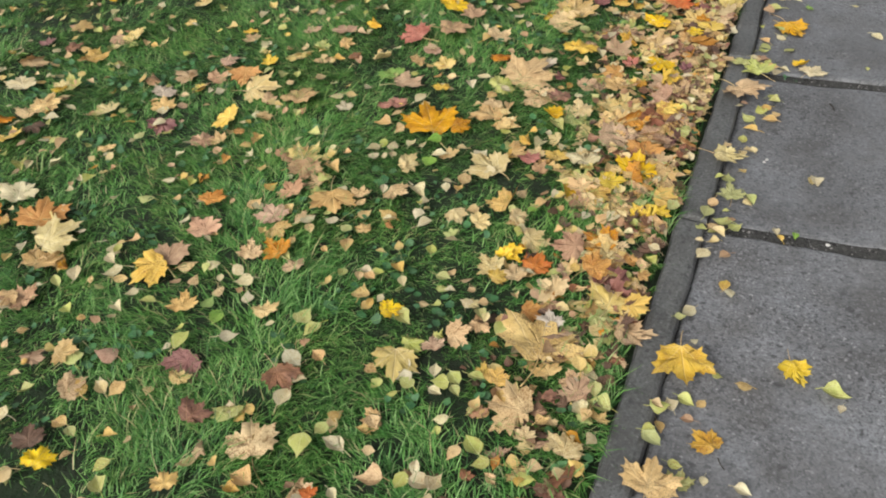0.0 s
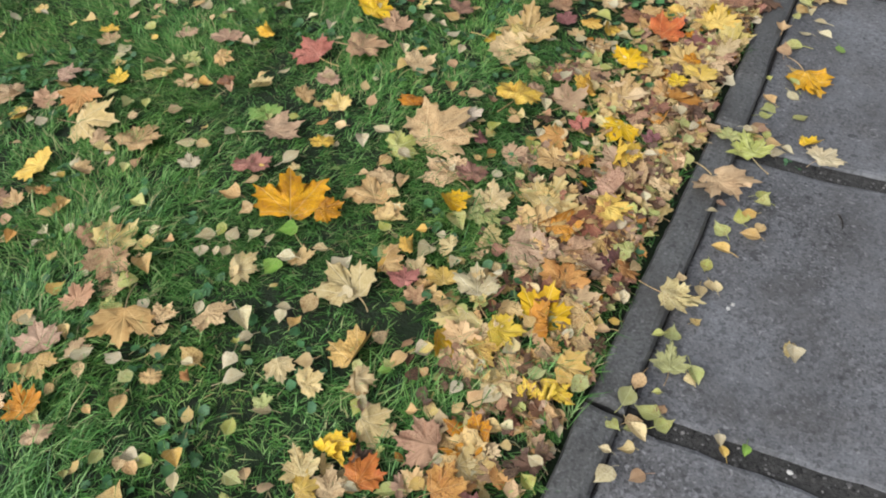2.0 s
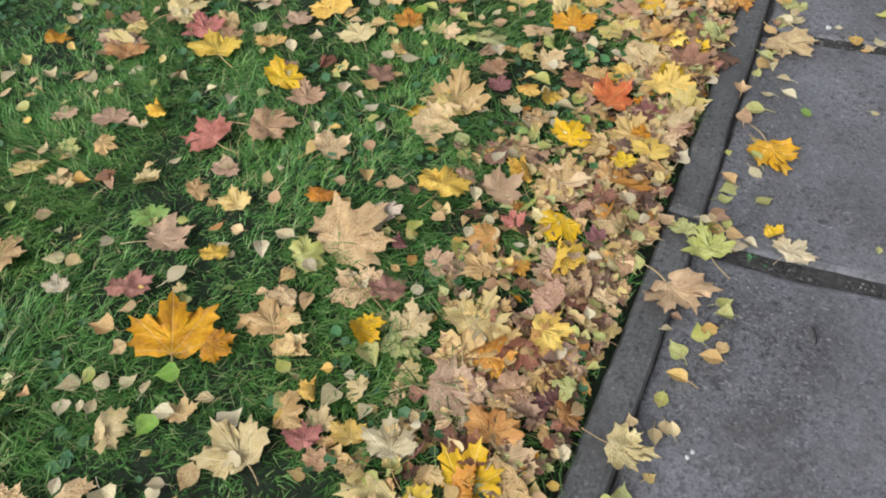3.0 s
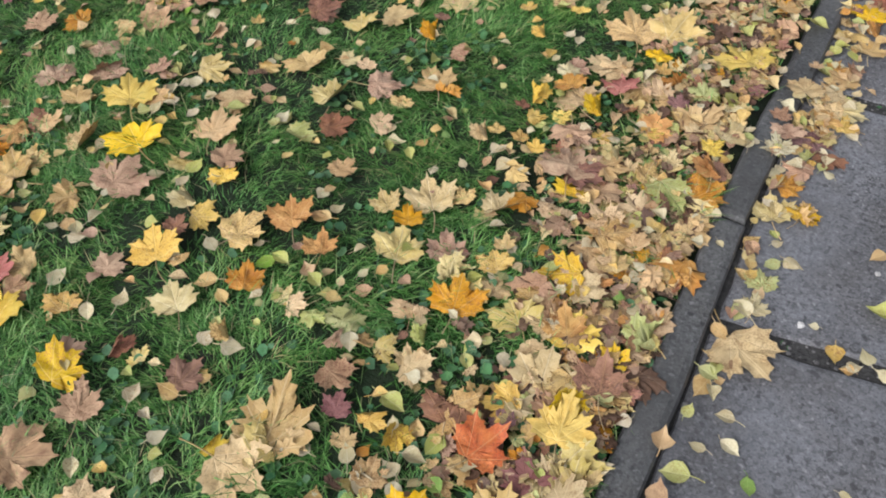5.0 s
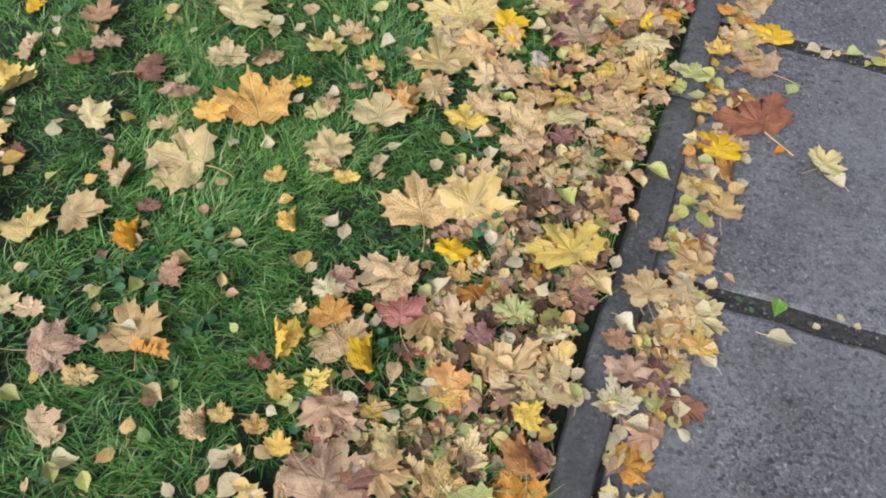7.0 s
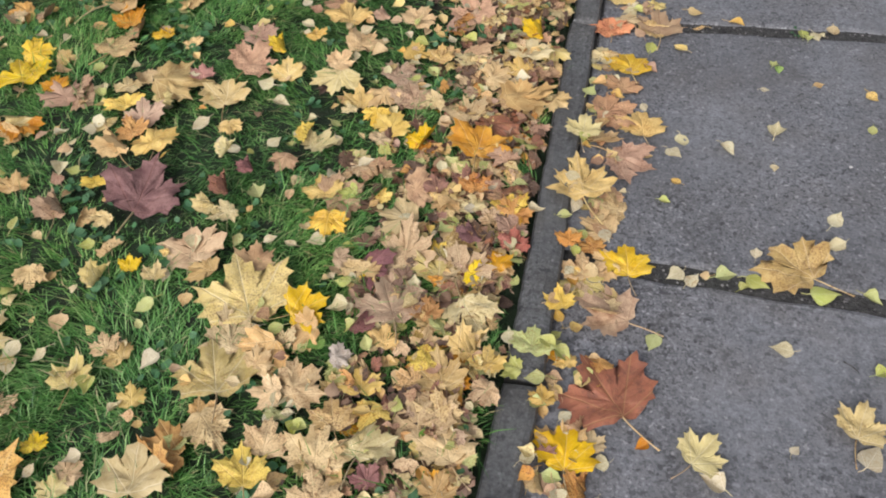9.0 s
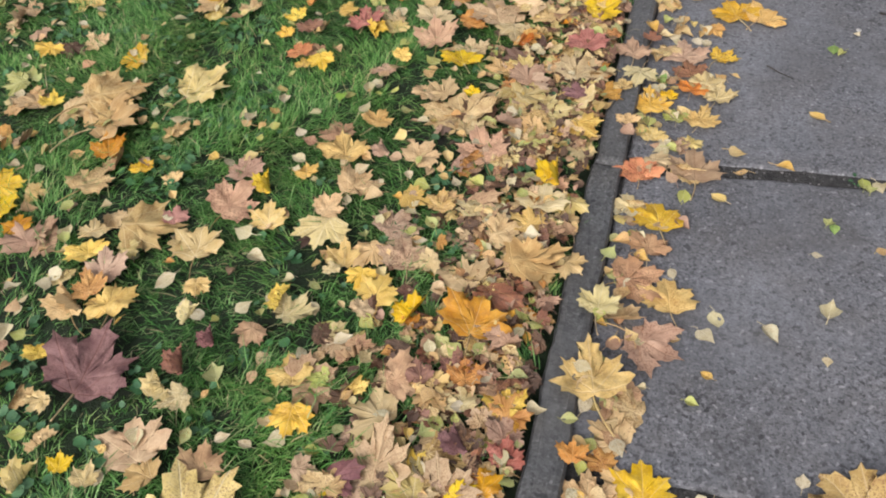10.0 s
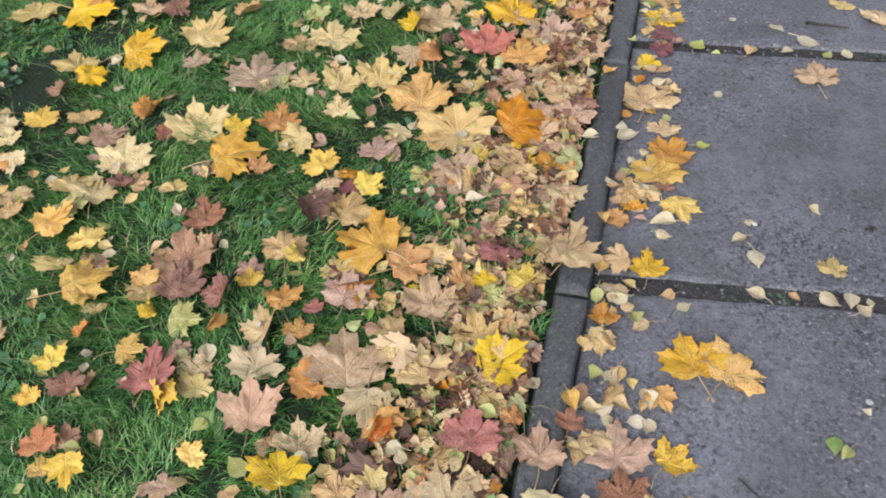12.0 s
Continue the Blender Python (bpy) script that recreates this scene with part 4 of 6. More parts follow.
maple(-0.778, 6.457, 0.072, 28, "golden")
maple(-0.864, 6.222, 0.067, 31, "pinkish")
maple(-0.707, 5.988, 0.061, 345, "yellow")
maple(-0.996, 5.960, 0.062, 31, "pinkish")
maple(-0.738, 5.910, 0.059, 26, "pinkish")
maple(0.160, 5.905, 0.061, 10, "pale_green")
maple(0.053, 6.257, 0.069, 0, "russet")
maple(0.029, 5.837, 0.059, 16, "tan")
maple(-0.009, 5.989, 0.063, 6, "tan")
scrap(-2.291, 0.542, 0.094, 42, "amber")
scrap(-1.395, 0.488, 0.083, 351, "orange")
scrap(-0.256, 0.373, 0.068, 25, "silvery")
scrap(-0.146, 0.431, 0.069, 267, "pale_green")
scrap(-0.150, 0.213, 0.064, 35, "tan")
scrap(-0.092, 0.131, 0.061, 8, "pale_green")
scrap(0.133, 0.055, 0.058, 357, "pale_green")
scrap(-0.905, -0.376, 0.059, 39, "amber")
scrap(-0.659, 0.254, 0.070, 312, "yellow")
scrap(-0.401, 0.501, 0.073, 24, "tan")
scrap(-2.526, 0.823, 0.103, 48, "ivory")
scrap(-2.399, 1.095, 0.108, 326, "amber")
scrap(-2.617, 0.975, 0.108, 5, "tan")
scrap(-0.994, 0.317, 0.065, 42, "tan")
scrap(-1.084, 0.631, 0.061, 349, "pale_green")
scrap(-0.205, 1.961, 0.077, 3, "tan")
scrap(-1.850, 1.239, 0.082, 326, "pinkish")
scrap(-0.452, 2.089, 0.083, 14, "tan")
scrap(-1.766, 2.404, 0.082, 47, "amber")
scrap(-0.770, 1.986, 0.064, 20, "yellow")
scrap(-0.596, 2.182, 0.065, 12, "maroon")
scrap(-0.273, 2.322, 0.064, 38, "maroon")
scrap(-0.174, 2.134, 0.060, 13, "orange")
scrap(-0.186, 2.014, 0.058, 41, "yellow")
scrap(-0.586, 1.542, 0.054, 36, "maroon")
scrap(-0.170, 1.746, 0.053, 37, "maroon")
scrap(-1.193, 3.564, 0.081, 23, "tan")
scrap(-1.430, 3.035, 0.075, 330, "cream")
scrap(-1.170, 2.332, 0.059, 59, "amber")
scrap(-0.483, 2.755, 0.058, 22, "tan")
scrap(0.093, 3.796, 0.071, 23, "tan")
scrap(-1.522, 3.868, 0.068, 43, "russet")
scrap(-1.201, 3.744, 0.064, 42, "cream")
scrap(-0.871, 3.699, 0.061, 11, "amber")
scrap(-0.697, 3.123, 0.050, 29, "amber")
scrap(-0.374, 3.597, 0.057, 10, "amber")
scrap(-0.146, 3.529, 0.055, 11, "ivory")
scrap(-0.298, 3.307, 0.051, 301, "yellow")
scrap(-0.289, 3.246, 0.050, 23, "tan")
scrap(0.096, 3.461, 0.053, 14, "pale_green")
scrap(-1.481, 5.036, 0.078, 32, "orange")
scrap(-0.802, 4.827, 0.070, 19, "maroon")
scrap(-1.148, 4.583, 0.067, 28, "amber")
scrap(-0.894, 4.454, 0.063, 12, "cream")
scrap(-0.953, 4.005, 0.054, 32, "yellow")
scrap(-0.490, 4.178, 0.056, 12, "pale_green")
scrap(-0.920, 4.248, 0.059, 30, "tan")
scrap(0.076, 5.515, 0.081, 14, "cream")
scrap(0.052, 4.763, 0.066, 9, "orange")
scrap(0.084, 4.436, 0.059, 15, "amber")
scrap(-0.304, 4.857, 0.069, 25, "russet")
scrap(-1.703, 5.522, 0.081, 28, "yellow")
scrap(-1.246, 5.489, 0.077, 38, "tan")
scrap(-0.803, 5.411, 0.072, 24, "amber")
scrap(-1.076, 5.167, 0.069, 24, "dusky")
scrap(-0.161, 6.866, 0.082, 358, "amber")
scrap(0.093, 6.581, 0.075, 7, "orange")
scrap(-0.132, 7.822, 0.092, 4, "orange")
scrap(-0.924, 6.848, 0.075, 347, "orange")
scrap(-0.811, 6.318, 0.063, 28, "orange")
scrap(-0.608, 6.341, 0.062, 8, "orange")
scrap(-1.134, 6.031, 0.059, 44, "golden")
scrap(-1.052, -0.128, 0.054, 8, "amber")
scrap(-0.568, 1.106, 0.062, 12, "yellow")
scrap(0.184, 7.317, 0.084, 354, "tan")
scrap(0.639, 6.860, 0.072, 352, "cream")
scrap(-0.389, 7.357, 0.077, 9, "cream")
scrap(-0.323, 0.158, 0.058, 0, "amber")
scrap(-1.896, 0.889, 0.088, 35, "amber")
scrap(-0.509, 0.192, 0.052, 21, "pinkish")
scrap(-1.428, 1.696, 0.077, 41, "yellow")
scrap(-0.974, 1.329, 0.066, 41, "yellow")
scrap(-1.575, 0.781, 0.063, 48, "tan")
scrap(-0.482, 0.981, 0.055, 351, "pinkish")
scrap(-0.409, 0.599, 0.048, 37, "orange")
scrap(-1.682, 2.867, 0.067, 21, "pinkish")
scrap(-1.058, 2.069, 0.048, 65, "cream")
scrap(-0.711, 3.753, 0.055, 17, "yellow")
scrap(-0.677, 3.247, 0.047, 17, "russet")
scrap(-1.176, 4.696, 0.063, 21, "yellow")
scrap(-0.430, 4.793, 0.061, 357, "yellow")
scrap(-0.816, 4.059, 0.049, 37, "tan")
scrap(-1.045, 7.644, 0.085, 23, "pale_green")
scrap(-1.283, 6.702, 0.068, 35, "russet")
scrap(-1.073, 6.805, 0.069, 20, "pinkish")
scrap(-1.716, 6.795, 0.072, 33, "cream")
scrap(-0.591, 6.410, 0.058, 15, "dusky")
scrap(-1.022, 6.099, 0.055, 16, "tan")
scrap(-1.010, 5.884, 0.050, 24, "amber")
scrap(-0.336, 6.053, 0.050, 7, "pinkish")
scrap(-1.107, 6.217, 0.055, 17, "orange")
maple(0.133, 6.007, 0.052, 350, "yellow")
scrap(-0.068, 6.230, 0.056, 0, "orange")
maple(0.070, 5.876, 0.050, 9, "cream")
maple(0.087, 6.217, 0.056, 3, "cream")
scrap(-1.698, 1.298, 0.068, 37, "yellow")
scrap(-0.878, -0.278, 0.048, 257, "tan")
scrap(-0.361, 0.162, 0.052, 17, "amber")
scrap(-0.332, 0.050, 0.050, 5, "pinkish")
scrap(-0.440, 0.475, 0.058, 323, "amber")
scrap(-2.543, 1.121, 0.088, 337, "russet")
scrap(-2.046, 1.028, 0.082, 46, "pinkish")
scrap(-1.379, 1.416, 0.064, 279, "russet")
scrap(-1.124, 1.582, 0.064, 27, "pinkish")
scrap(-1.253, 1.100, 0.058, 48, "ivory")
scrap(-0.883, 0.531, 0.046, 32, "tan")
scrap(-0.625, 0.588, 0.044, 25, "pale_green")
scrap(0.319, 1.249, 0.047, 280, "cream")
scrap(-1.669, 1.578, 0.069, 44, "pinkish")
scrap(-0.312, 0.866, 0.046, 41, "pinkish")
scrap(-0.656, 2.844, 0.062, 36, "amber")
scrap(-2.152, 2.955, 0.066, 46, "orange")
scrap(-1.091, 3.508, 0.047, 43, "russet")
scrap(-0.392, 4.257, 0.056, 22, "amber")
scrap(-0.667, 3.394, 0.044, 15, "cream")
scrap(0.022, 3.838, 0.048, 17, "tan")
scrap(0.046, 4.323, 0.055, 11, "amber")
scrap(-1.272, 5.320, 0.066, 23, "yellow")
scrap(-0.966, 4.465, 0.051, 20, "yellow")
scrap(-0.602, 5.090, 0.051, 27, "cream")
scrap(-0.463, 6.701, 0.064, 9, "yellow")
scrap(-0.208, 6.591, 0.061, 17, "yellow")
scrap(-0.438, 5.842, 0.048, 23, "yellow")
scrap(0.168, 7.758, 0.072, 12, "tan")
scrap(0.753, 8.133, 0.076, 349, "amber")
scrap(-0.562, 0.395, 0.047, 20, "pale_green")
scrap(-0.666, 4.087, 0.051, 10, "pale_green")
scrap(-0.664, 6.877, 0.057, 21, "orange")
scrap(-0.543, 2.129, 0.061, 27, "tan")
scrap(-1.178, 3.189, 0.054, 37, "tan")
scrap(-0.625, 3.126, 0.048, 32, "amber")
scrap(-1.167, 5.308, 0.052, 40, "amber")
scrap(-1.123, 6.729, 0.054, 18, "cream")
scrap(-0.593, -0.282, 0.040, 25, "red_orange")
scrap(-1.906, 1.480, 0.061, 36, "yellow")
scrap(-1.908, 0.596, 0.059, 34, "amber")
scrap(-1.621, 0.085, 0.046, 35, "orange")
scrap(-2.373, 0.875, 0.062, 39, "cream")
scrap(-0.812, 0.568, 0.034, 30, "orange")
scrap(-1.615, 3.215, 0.048, 32, "amber")
scrap(-0.985, 1.210, 0.037, 44, "cream")
scrap(-1.532, 0.838, 0.037, 34, "orange")
scrap(-2.200, 1.466, 0.045, 52, "amber")
scrap(-0.526, 2.359, 0.062, 37, "tan")
scrap(-0.398, 4.304, 0.061, 145, "pale_green")
scrap(-0.567, 0.678, 0.065, 330, "cream")
scrap(-0.583, 2.351, 0.069, 288, "cream")
scrap(-0.472, 0.730, 0.065, 298, "cream")
scrap(-0.026, 4.382, 0.060, 80, "pale_green")
scrap(-0.883, 4.236, 0.069, 62, "tan")
scrap(-0.638, 2.339, 0.062, 303, "tan")
scrap(-0.400, 4.327, 0.061, 298, "silvery")
scrap(-0.645, 0.674, 0.065, 226, "cream")
scrap(-0.699, 2.323, 0.062, 11, "pinkish")
scrap(-0.531, 2.425, 0.062, 7, "pale_green")
scrap(-0.463, 2.488, 0.062, 242, "brown")
scrap(-0.097, 5.760, 0.072, 312, "tan")
scrap(-0.776, 2.342, 0.062, 206, "pale_green")
scrap(-0.553, -0.060, 0.065, 110, "tan")
scrap(-0.828, 2.348, 0.062, 293, "tan")
scrap(-0.335, 0.935, 0.073, 17, "tan")
scrap(-0.871, 2.360, 0.062, 358, "cream")
scrap(-0.969, 0.669, 0.065, 359, "tan")
scrap(-1.291, -0.251, 0.080, 337, "tan")
scrap(-0.269, 2.061, 0.074, 115, "tan")
scrap(-0.785, 4.489, 0.080, 82, "tan")
scrap(-1.384, -0.170, 0.079, 293, "tan")
scrap(-0.470, 4.585, 0.066, 281, "pinkish")
scrap(-1.034, 4.500, 0.068, 265, "tan")
scrap(-0.519, 1.058, 0.065, 5, "cream")
scrap(-0.014, 3.567, 0.064, 348, "pinkish")
scrap(-1.094, 4.581, 0.062, 160, "cream")
scrap(-1.303, 0.780, 0.082, 342, "pinkish")
scrap(-0.804, 4.662, 0.080, 137, "cream")
scrap(-0.515, 4.793, 0.061, 105, "pale_green")
scrap(-0.718, 4.867, 0.074, 172, "pinkish")
scrap(-1.390, 2.592, 0.088, 87, "cream")
scrap(-0.522, 4.910, 0.074, 282, "cream")
scrap(-0.147, 4.986, 0.086, 152, "pinkish")
scrap(-1.504, 0.942, 0.072, 299, "tan")
scrap(-0.756, 1.291, 0.070, 179, "tan")
scrap(-0.383, 6.346, 0.075, 92, "cream")
scrap(-0.891, 4.883, 0.072, 324, "cream")
scrap(-1.077, 0.507, 0.070, 313, "tan")
scrap(-0.487, 4.994, 0.061, 334, "tan")
scrap(-0.907, 4.958, 0.066, 204, "tan")
scrap(-0.994, 2.987, 0.078, 331, "tan")
scrap(-1.549, 1.060, 0.075, 324, "tan")
scrap(-1.838, 2.534, 0.094, 352, "tan")
scrap(-1.142, 5.031, 0.069, 324, "cream")
scrap(-0.378, 5.168, 0.074, 121, "tan")
scrap(-0.038, 5.252, 0.078, 236, "tan")
scrap(-1.274, 5.075, 0.070, 27, "cream")
scrap(-1.235, 5.116, 0.075, 241, "tan")
scrap(-1.441, 2.988, 0.062, 240, "brown")
scrap(-1.139, 1.486, 0.067, 334, "tan")
scrap(-1.729, 2.873, 0.093, 27, "pinkish")
scrap(-1.235, 3.178, 0.079, 316, "cream")
scrap(-1.474, 1.522, 0.076, 278, "tan")
scrap(-1.953, 0.966, 0.088, 10, "silvery")
scrap(-1.690, 3.099, 0.088, 176, "tan")
scrap(-1.975, 2.977, 0.089, 188, "tan")
scrap(-1.483, 3.431, 0.076, 20, "cream")
scrap(-1.733, 3.353, 0.093, 24, "tan")
scrap(-2.369, 1.294, 0.079, 71, "cream")
scrap(-1.694, 1.877, 0.109, 40, "orange")
scrap(-2.259, 1.642, 0.092, 31, "cream")
scrap(-1.939, 1.840, 0.086, 355, "orange")
scrap(-0.211, 0.849, 0.066, 194, "cream")
scrap(-2.309, 3.353, 0.135, 228, "yellow")
scrap(-1.664, 3.861, 0.102, 304, "tan")
scrap(-1.193, 4.393, 0.080, 204, "tan")
scrap(-1.952, 6.119, 0.184, 117, "cream")
scrap(-1.642, 6.222, 0.160, 354, "cream")
scrap(-1.428, 6.098, 0.093, 356, "cream")
scrap(-0.800, 6.191, 0.081, 4, "tan")
scrap(-2.004, 2.397, 0.074, 70, "cream")
scrap(-1.494, 2.115, 0.095, 118, "tan")
scrap(-2.135, 3.594, 0.114, 300, "pinkish")
scrap(-2.066, 3.715, 0.100, 64, "yellow")
scrap(-1.911, 3.775, 0.184, 34, "orange")
scrap(-1.649, 3.743, 0.105, 352, "yellow")
scrap(-1.757, 6.841, 0.093, 316, "cream")
scrap(-1.547, 6.579, 0.085, 224, "tan")
scrap(-1.319, 6.158, 0.089, 16, "tan")
scrap(-0.270, 1.037, 0.064, 207, "tan")
scrap(-0.132, 1.626, 0.063, 23, "pinkish")
scrap(-0.202, 1.275, 0.077, 260, "pinkish")
scrap(-0.153, 1.323, 0.065, 230, "tan")
scrap(-0.100, 1.324, 0.064, 81, "pale_green")
scrap(-0.163, 1.244, 0.076, 287, "pinkish")
scrap(-0.216, 0.872, 0.066, 221, "cream")
scrap(-0.854, 3.968, 0.065, 325, "tan")

# ---- single small leaves: x, y, length, colour ----
birch(0.719, 4.340, 0.066, "ivory")
birch(-1.282, -0.248, 0.073, "amber")
birch(-0.450, 1.578, 0.059, "pale_green")
birch(0.324, 3.708, 0.063, "ivory")
birch(0.656, 4.735, 0.069, "pale_green")
birch(-1.122, -0.025, 0.063, "pale_green")
birch(-0.663, 2.330, 0.056, "ivory")
birch(0.038, 0.961, 0.057, "pale_green")
birch(0.087, 0.959, 0.057, "pale_green")
birch(-0.124, 2.084, 0.060, "green")
birch(0.076, 2.406, 0.064, "pale_green")
birch(0.059, 2.335, 0.063, "pinkish")
birch(-0.017, 4.051, 0.066, "pale_green")
birch(0.401, 4.220, 0.054, "ivory")
birch(-0.310, -0.040, 0.060, "pale_green")
birch(0.431, 0.419, 0.063, "pale_green")
birch(-0.473, 0.712, 0.056, "tan")
birch(-0.218, 0.747, 0.054, "cream")
birch(-0.277, 0.724, 0.054, "tan")
birch(-0.211, 0.824, 0.056, "ivory")
birch(-0.890, 0.444, 0.056, "tan")
birch(-0.497, 2.247, 0.065, "pale_green")
birch(-0.221, 1.757, 0.054, "tan")
birch(-0.142, 1.893, 0.055, "ivory")
birch(-0.691, 1.717, 0.058, "tan")
birch(-1.132, 1.594, 0.061, "tan")
birch(-0.947, 1.741, 0.061, "amber")
birch(-0.671, 4.070, 0.054, "pale_green")
birch(0.056, 0.774, 0.052, "ivory")
birch(0.476, 2.270, 0.055, "ivory")
birch(0.081, 2.068, 0.056, "pale_green")
birch(-0.205, 3.884, 0.060, "pale_green")
small_scrap(-0.419, 3.323, 0.051, "tan")
birch(-0.384, 4.317, 0.057, "ivory")
birch(0.568, 5.280, 0.058, "ivory")
birch(-0.478, 4.994, 0.059, "amber")
birch(0.084, 7.262, 0.078, "ivory")
birch(-0.620, 0.248, 0.065, "pale_green")
birch(-0.823, 0.128, 0.055, "pale_green")
birch(-0.455, 2.061, 0.058, "ivory")
birch(-0.341, 2.290, 0.060, "pale_green")
birch(-0.574, 1.886, 0.056, "pale_green")
small_scrap(-0.572, 1.599, 0.051, "pale_green")
small_scrap(-0.037, 1.874, 0.051, "tan")
birch(0.063, 2.624, 0.063, "amber")
birch(0.152, 3.064, 0.053, "ivory")
birch(0.084, 3.728, 0.055, "ivory")
birch(0.142, 3.710, 0.054, "ivory")
birch(-0.394, 4.286, 0.054, "pale_green")
birch(0.503, 4.740, 0.059, "pale_green")
birch(-0.475, 5.412, 0.065, "pale_green")
birch(0.340, 5.790, 0.053, "amber")
birch(0.470, 5.756, 0.051, "amber")
birch(-0.270, 5.686, 0.052, "ivory")
birch(-1.035, -0.437, 0.052, "pale_green")
birch(-1.354, -0.170, 0.061, "pale_green")
birch(0.057, 0.124, 0.054, "pale_green")
birch(-1.088, 0.076, 0.054, "green")
small_scrap(-0.522, 0.065, 0.049, "pale_green")
small_scrap(-0.417, 0.116, 0.049, "pale_green")
birch(-0.367, 0.308, 0.052, "pale_green")
small_scrap(-0.152, 0.267, 0.049, "amber")
birch(0.149, 1.094, 0.051, "pale_green")
birch(0.127, 0.947, 0.049, "pale_green")
small_scrap(-0.716, 0.610, 0.051, "ivory")
small_scrap(-0.425, 0.807, 0.051, "tan")
small_scrap(-0.179, 0.760, 0.048, "cream")
small_scrap(-0.755, 0.372, 0.047, "pale_green")
small_scrap(-0.703, 0.405, 0.047, "amber")
birch(-1.057, 0.506, 0.052, "ivory")
birch(-1.260, 0.523, 0.055, "tan")
small_scrap(-0.228, 0.861, 0.050, "amber")
small_scrap(-0.160, 0.973, 0.051, "tan")
birch(0.538, 2.175, 0.048, "amber")
birch(0.362, 3.013, 0.063, "pale_green")
birch(0.079, 2.874, 0.063, "ivory")
birch(0.129, 1.921, 0.048, "tan")
birch(0.082, 1.918, 0.048, "tan")
birch(-0.617, 3.004, 0.057, "ivory")
small_scrap(-0.838, 2.356, 0.049, "amber")
small_scrap(-0.065, 2.875, 0.049, "tan")
birch(-1.347, 2.593, 0.059, "pale_green")
birch(-0.803, 4.231, 0.052, "ivory")
birch(-0.466, 4.351, 0.053, "green")
birch(0.107, 4.244, 0.049, "ivory")
birch(0.553, 4.565, 0.053, "ivory")
birch(-1.058, 4.283, 0.054, "tan")
birch(0.316, 5.190, 0.053, "ivory")
birch(0.296, 5.142, 0.052, "ivory")
birch(0.437, 5.177, 0.052, "ivory")
birch(0.211, 6.927, 0.073, "ivory")
birch(0.627, 7.875, 0.080, "ivory")
birch(0.553, 5.997, 0.052, "amber")
birch(0.072, 1.976, 0.047, "pinkish")
small_scrap(-0.705, 3.506, 0.048, "amber")
small_scrap(-0.907, 4.146, 0.048, "pale_green")
small_scrap(-1.119, 4.195, 0.050, "ivory")
small_scrap(-0.982, 5.429, 0.045, "cream")
birch(-0.065, 6.153, 0.055, "green")
small_scrap(-0.737, 5.711, 0.050, "ivory")
small_scrap(-0.924, 5.972, 0.048, "tan")
birch(0.055, 0.222, 0.050, "pale_green")
small_scrap(-0.546, -0.067, 0.049, "tan")
small_scrap(-0.776, -0.021, 0.044, "ivory")
birch(0.073, 1.177, 0.048, "pale_green")
small_scrap(-0.753, 0.638, 0.046, "ivory")
small_scrap(-0.655, 0.514, 0.044, "pale_green")
small_scrap(-0.089, 0.659, 0.041, "tan")
small_scrap(-0.518, 2.104, 0.050, "ivory")
small_scrap(-0.427, 2.119, 0.050, "ivory")
birch(-0.106, 2.487, 0.052, "ivory")
small_scrap(-0.534, 1.646, 0.044, "tan")
small_scrap(-0.763, 1.698, 0.047, "amber")
birch(0.133, 2.154, 0.046, "ivory")
small_scrap(-0.393, 1.980, 0.048, "pale_green")
birch(-0.917, 2.941, 0.054, "ivory")
small_scrap(-1.003, 2.291, 0.045, "amber")
birch(0.106, 3.038, 0.046, "pale_green")
small_scrap(-0.691, 3.625, 0.047, "ivory")
small_scrap(-0.444, 3.179, 0.040, "ivory")
birch(0.111, 3.896, 0.049, "ivory")
birch(0.126, 3.492, 0.043, "ivory")
birch(0.180, 3.602, 0.044, "ivory")
small_scrap(-0.196, 3.958, 0.050, "ivory")
small_scrap(-0.846, 3.040, 0.039, "amber")
small_scrap(-0.274, 3.668, 0.046, "ivory")
birch(0.306, 3.786, 0.047, "green")
small_scrap(-0.372, 3.389, 0.042, "tan")
small_scrap(-0.392, 3.236, 0.040, "ivory")
birch(0.432, 4.746, 0.051, "pale_green")
birch(0.314, 4.727, 0.051, "ivory")
birch(0.701, 4.976, 0.054, "ivory")
birch(0.694, 4.891, 0.052, "ivory")
birch(0.180, 4.216, 0.043, "ivory")
birch(0.271, 4.526, 0.048, "pale_green")
small_scrap(-0.047, 4.459, 0.048, "ivory")
birch(-0.800, 5.082, 0.052, "ivory")
birch(-0.264, 5.254, 0.052, "pale_green")
small_scrap(-0.901, 4.893, 0.049, "ivory")
small_scrap(-0.884, 5.563, 0.045, "ivory")
birch(-0.790, 6.233, 0.057, "ivory")
small_scrap(-0.061, 5.864, 0.047, "tan")
birch(0.269, 7.780, 0.072, "pale_green")
small_scrap(-0.275, -0.080, 0.045, "pale_green")
small_scrap(-0.172, -0.077, 0.045, "pale_green")
birch(0.084, 1.540, 0.052, "pale_green")
birch(0.101, 1.475, 0.051, "amber")
birch(0.048, 1.004, 0.044, "tan")
small_scrap(-0.153, 0.825, 0.043, "pale_green")
small_scrap(-0.149, 0.918, 0.044, "pale_green")
birch(0.215, 6.364, 0.053, "ivory")
birch(0.127, 6.082, 0.049, "pinkish")
birch(0.096, 6.076, 0.049, "green")
small_scrap(-0.766, 0.057, 0.043, "tan")
small_scrap(-0.590, 0.033, 0.041, "pale_green")
birch(-0.059, 0.928, 0.052, "pale_green")
small_scrap(-0.608, 0.713, 0.044, "tan")
small_scrap(-1.031, 0.667, 0.047, "ivory")
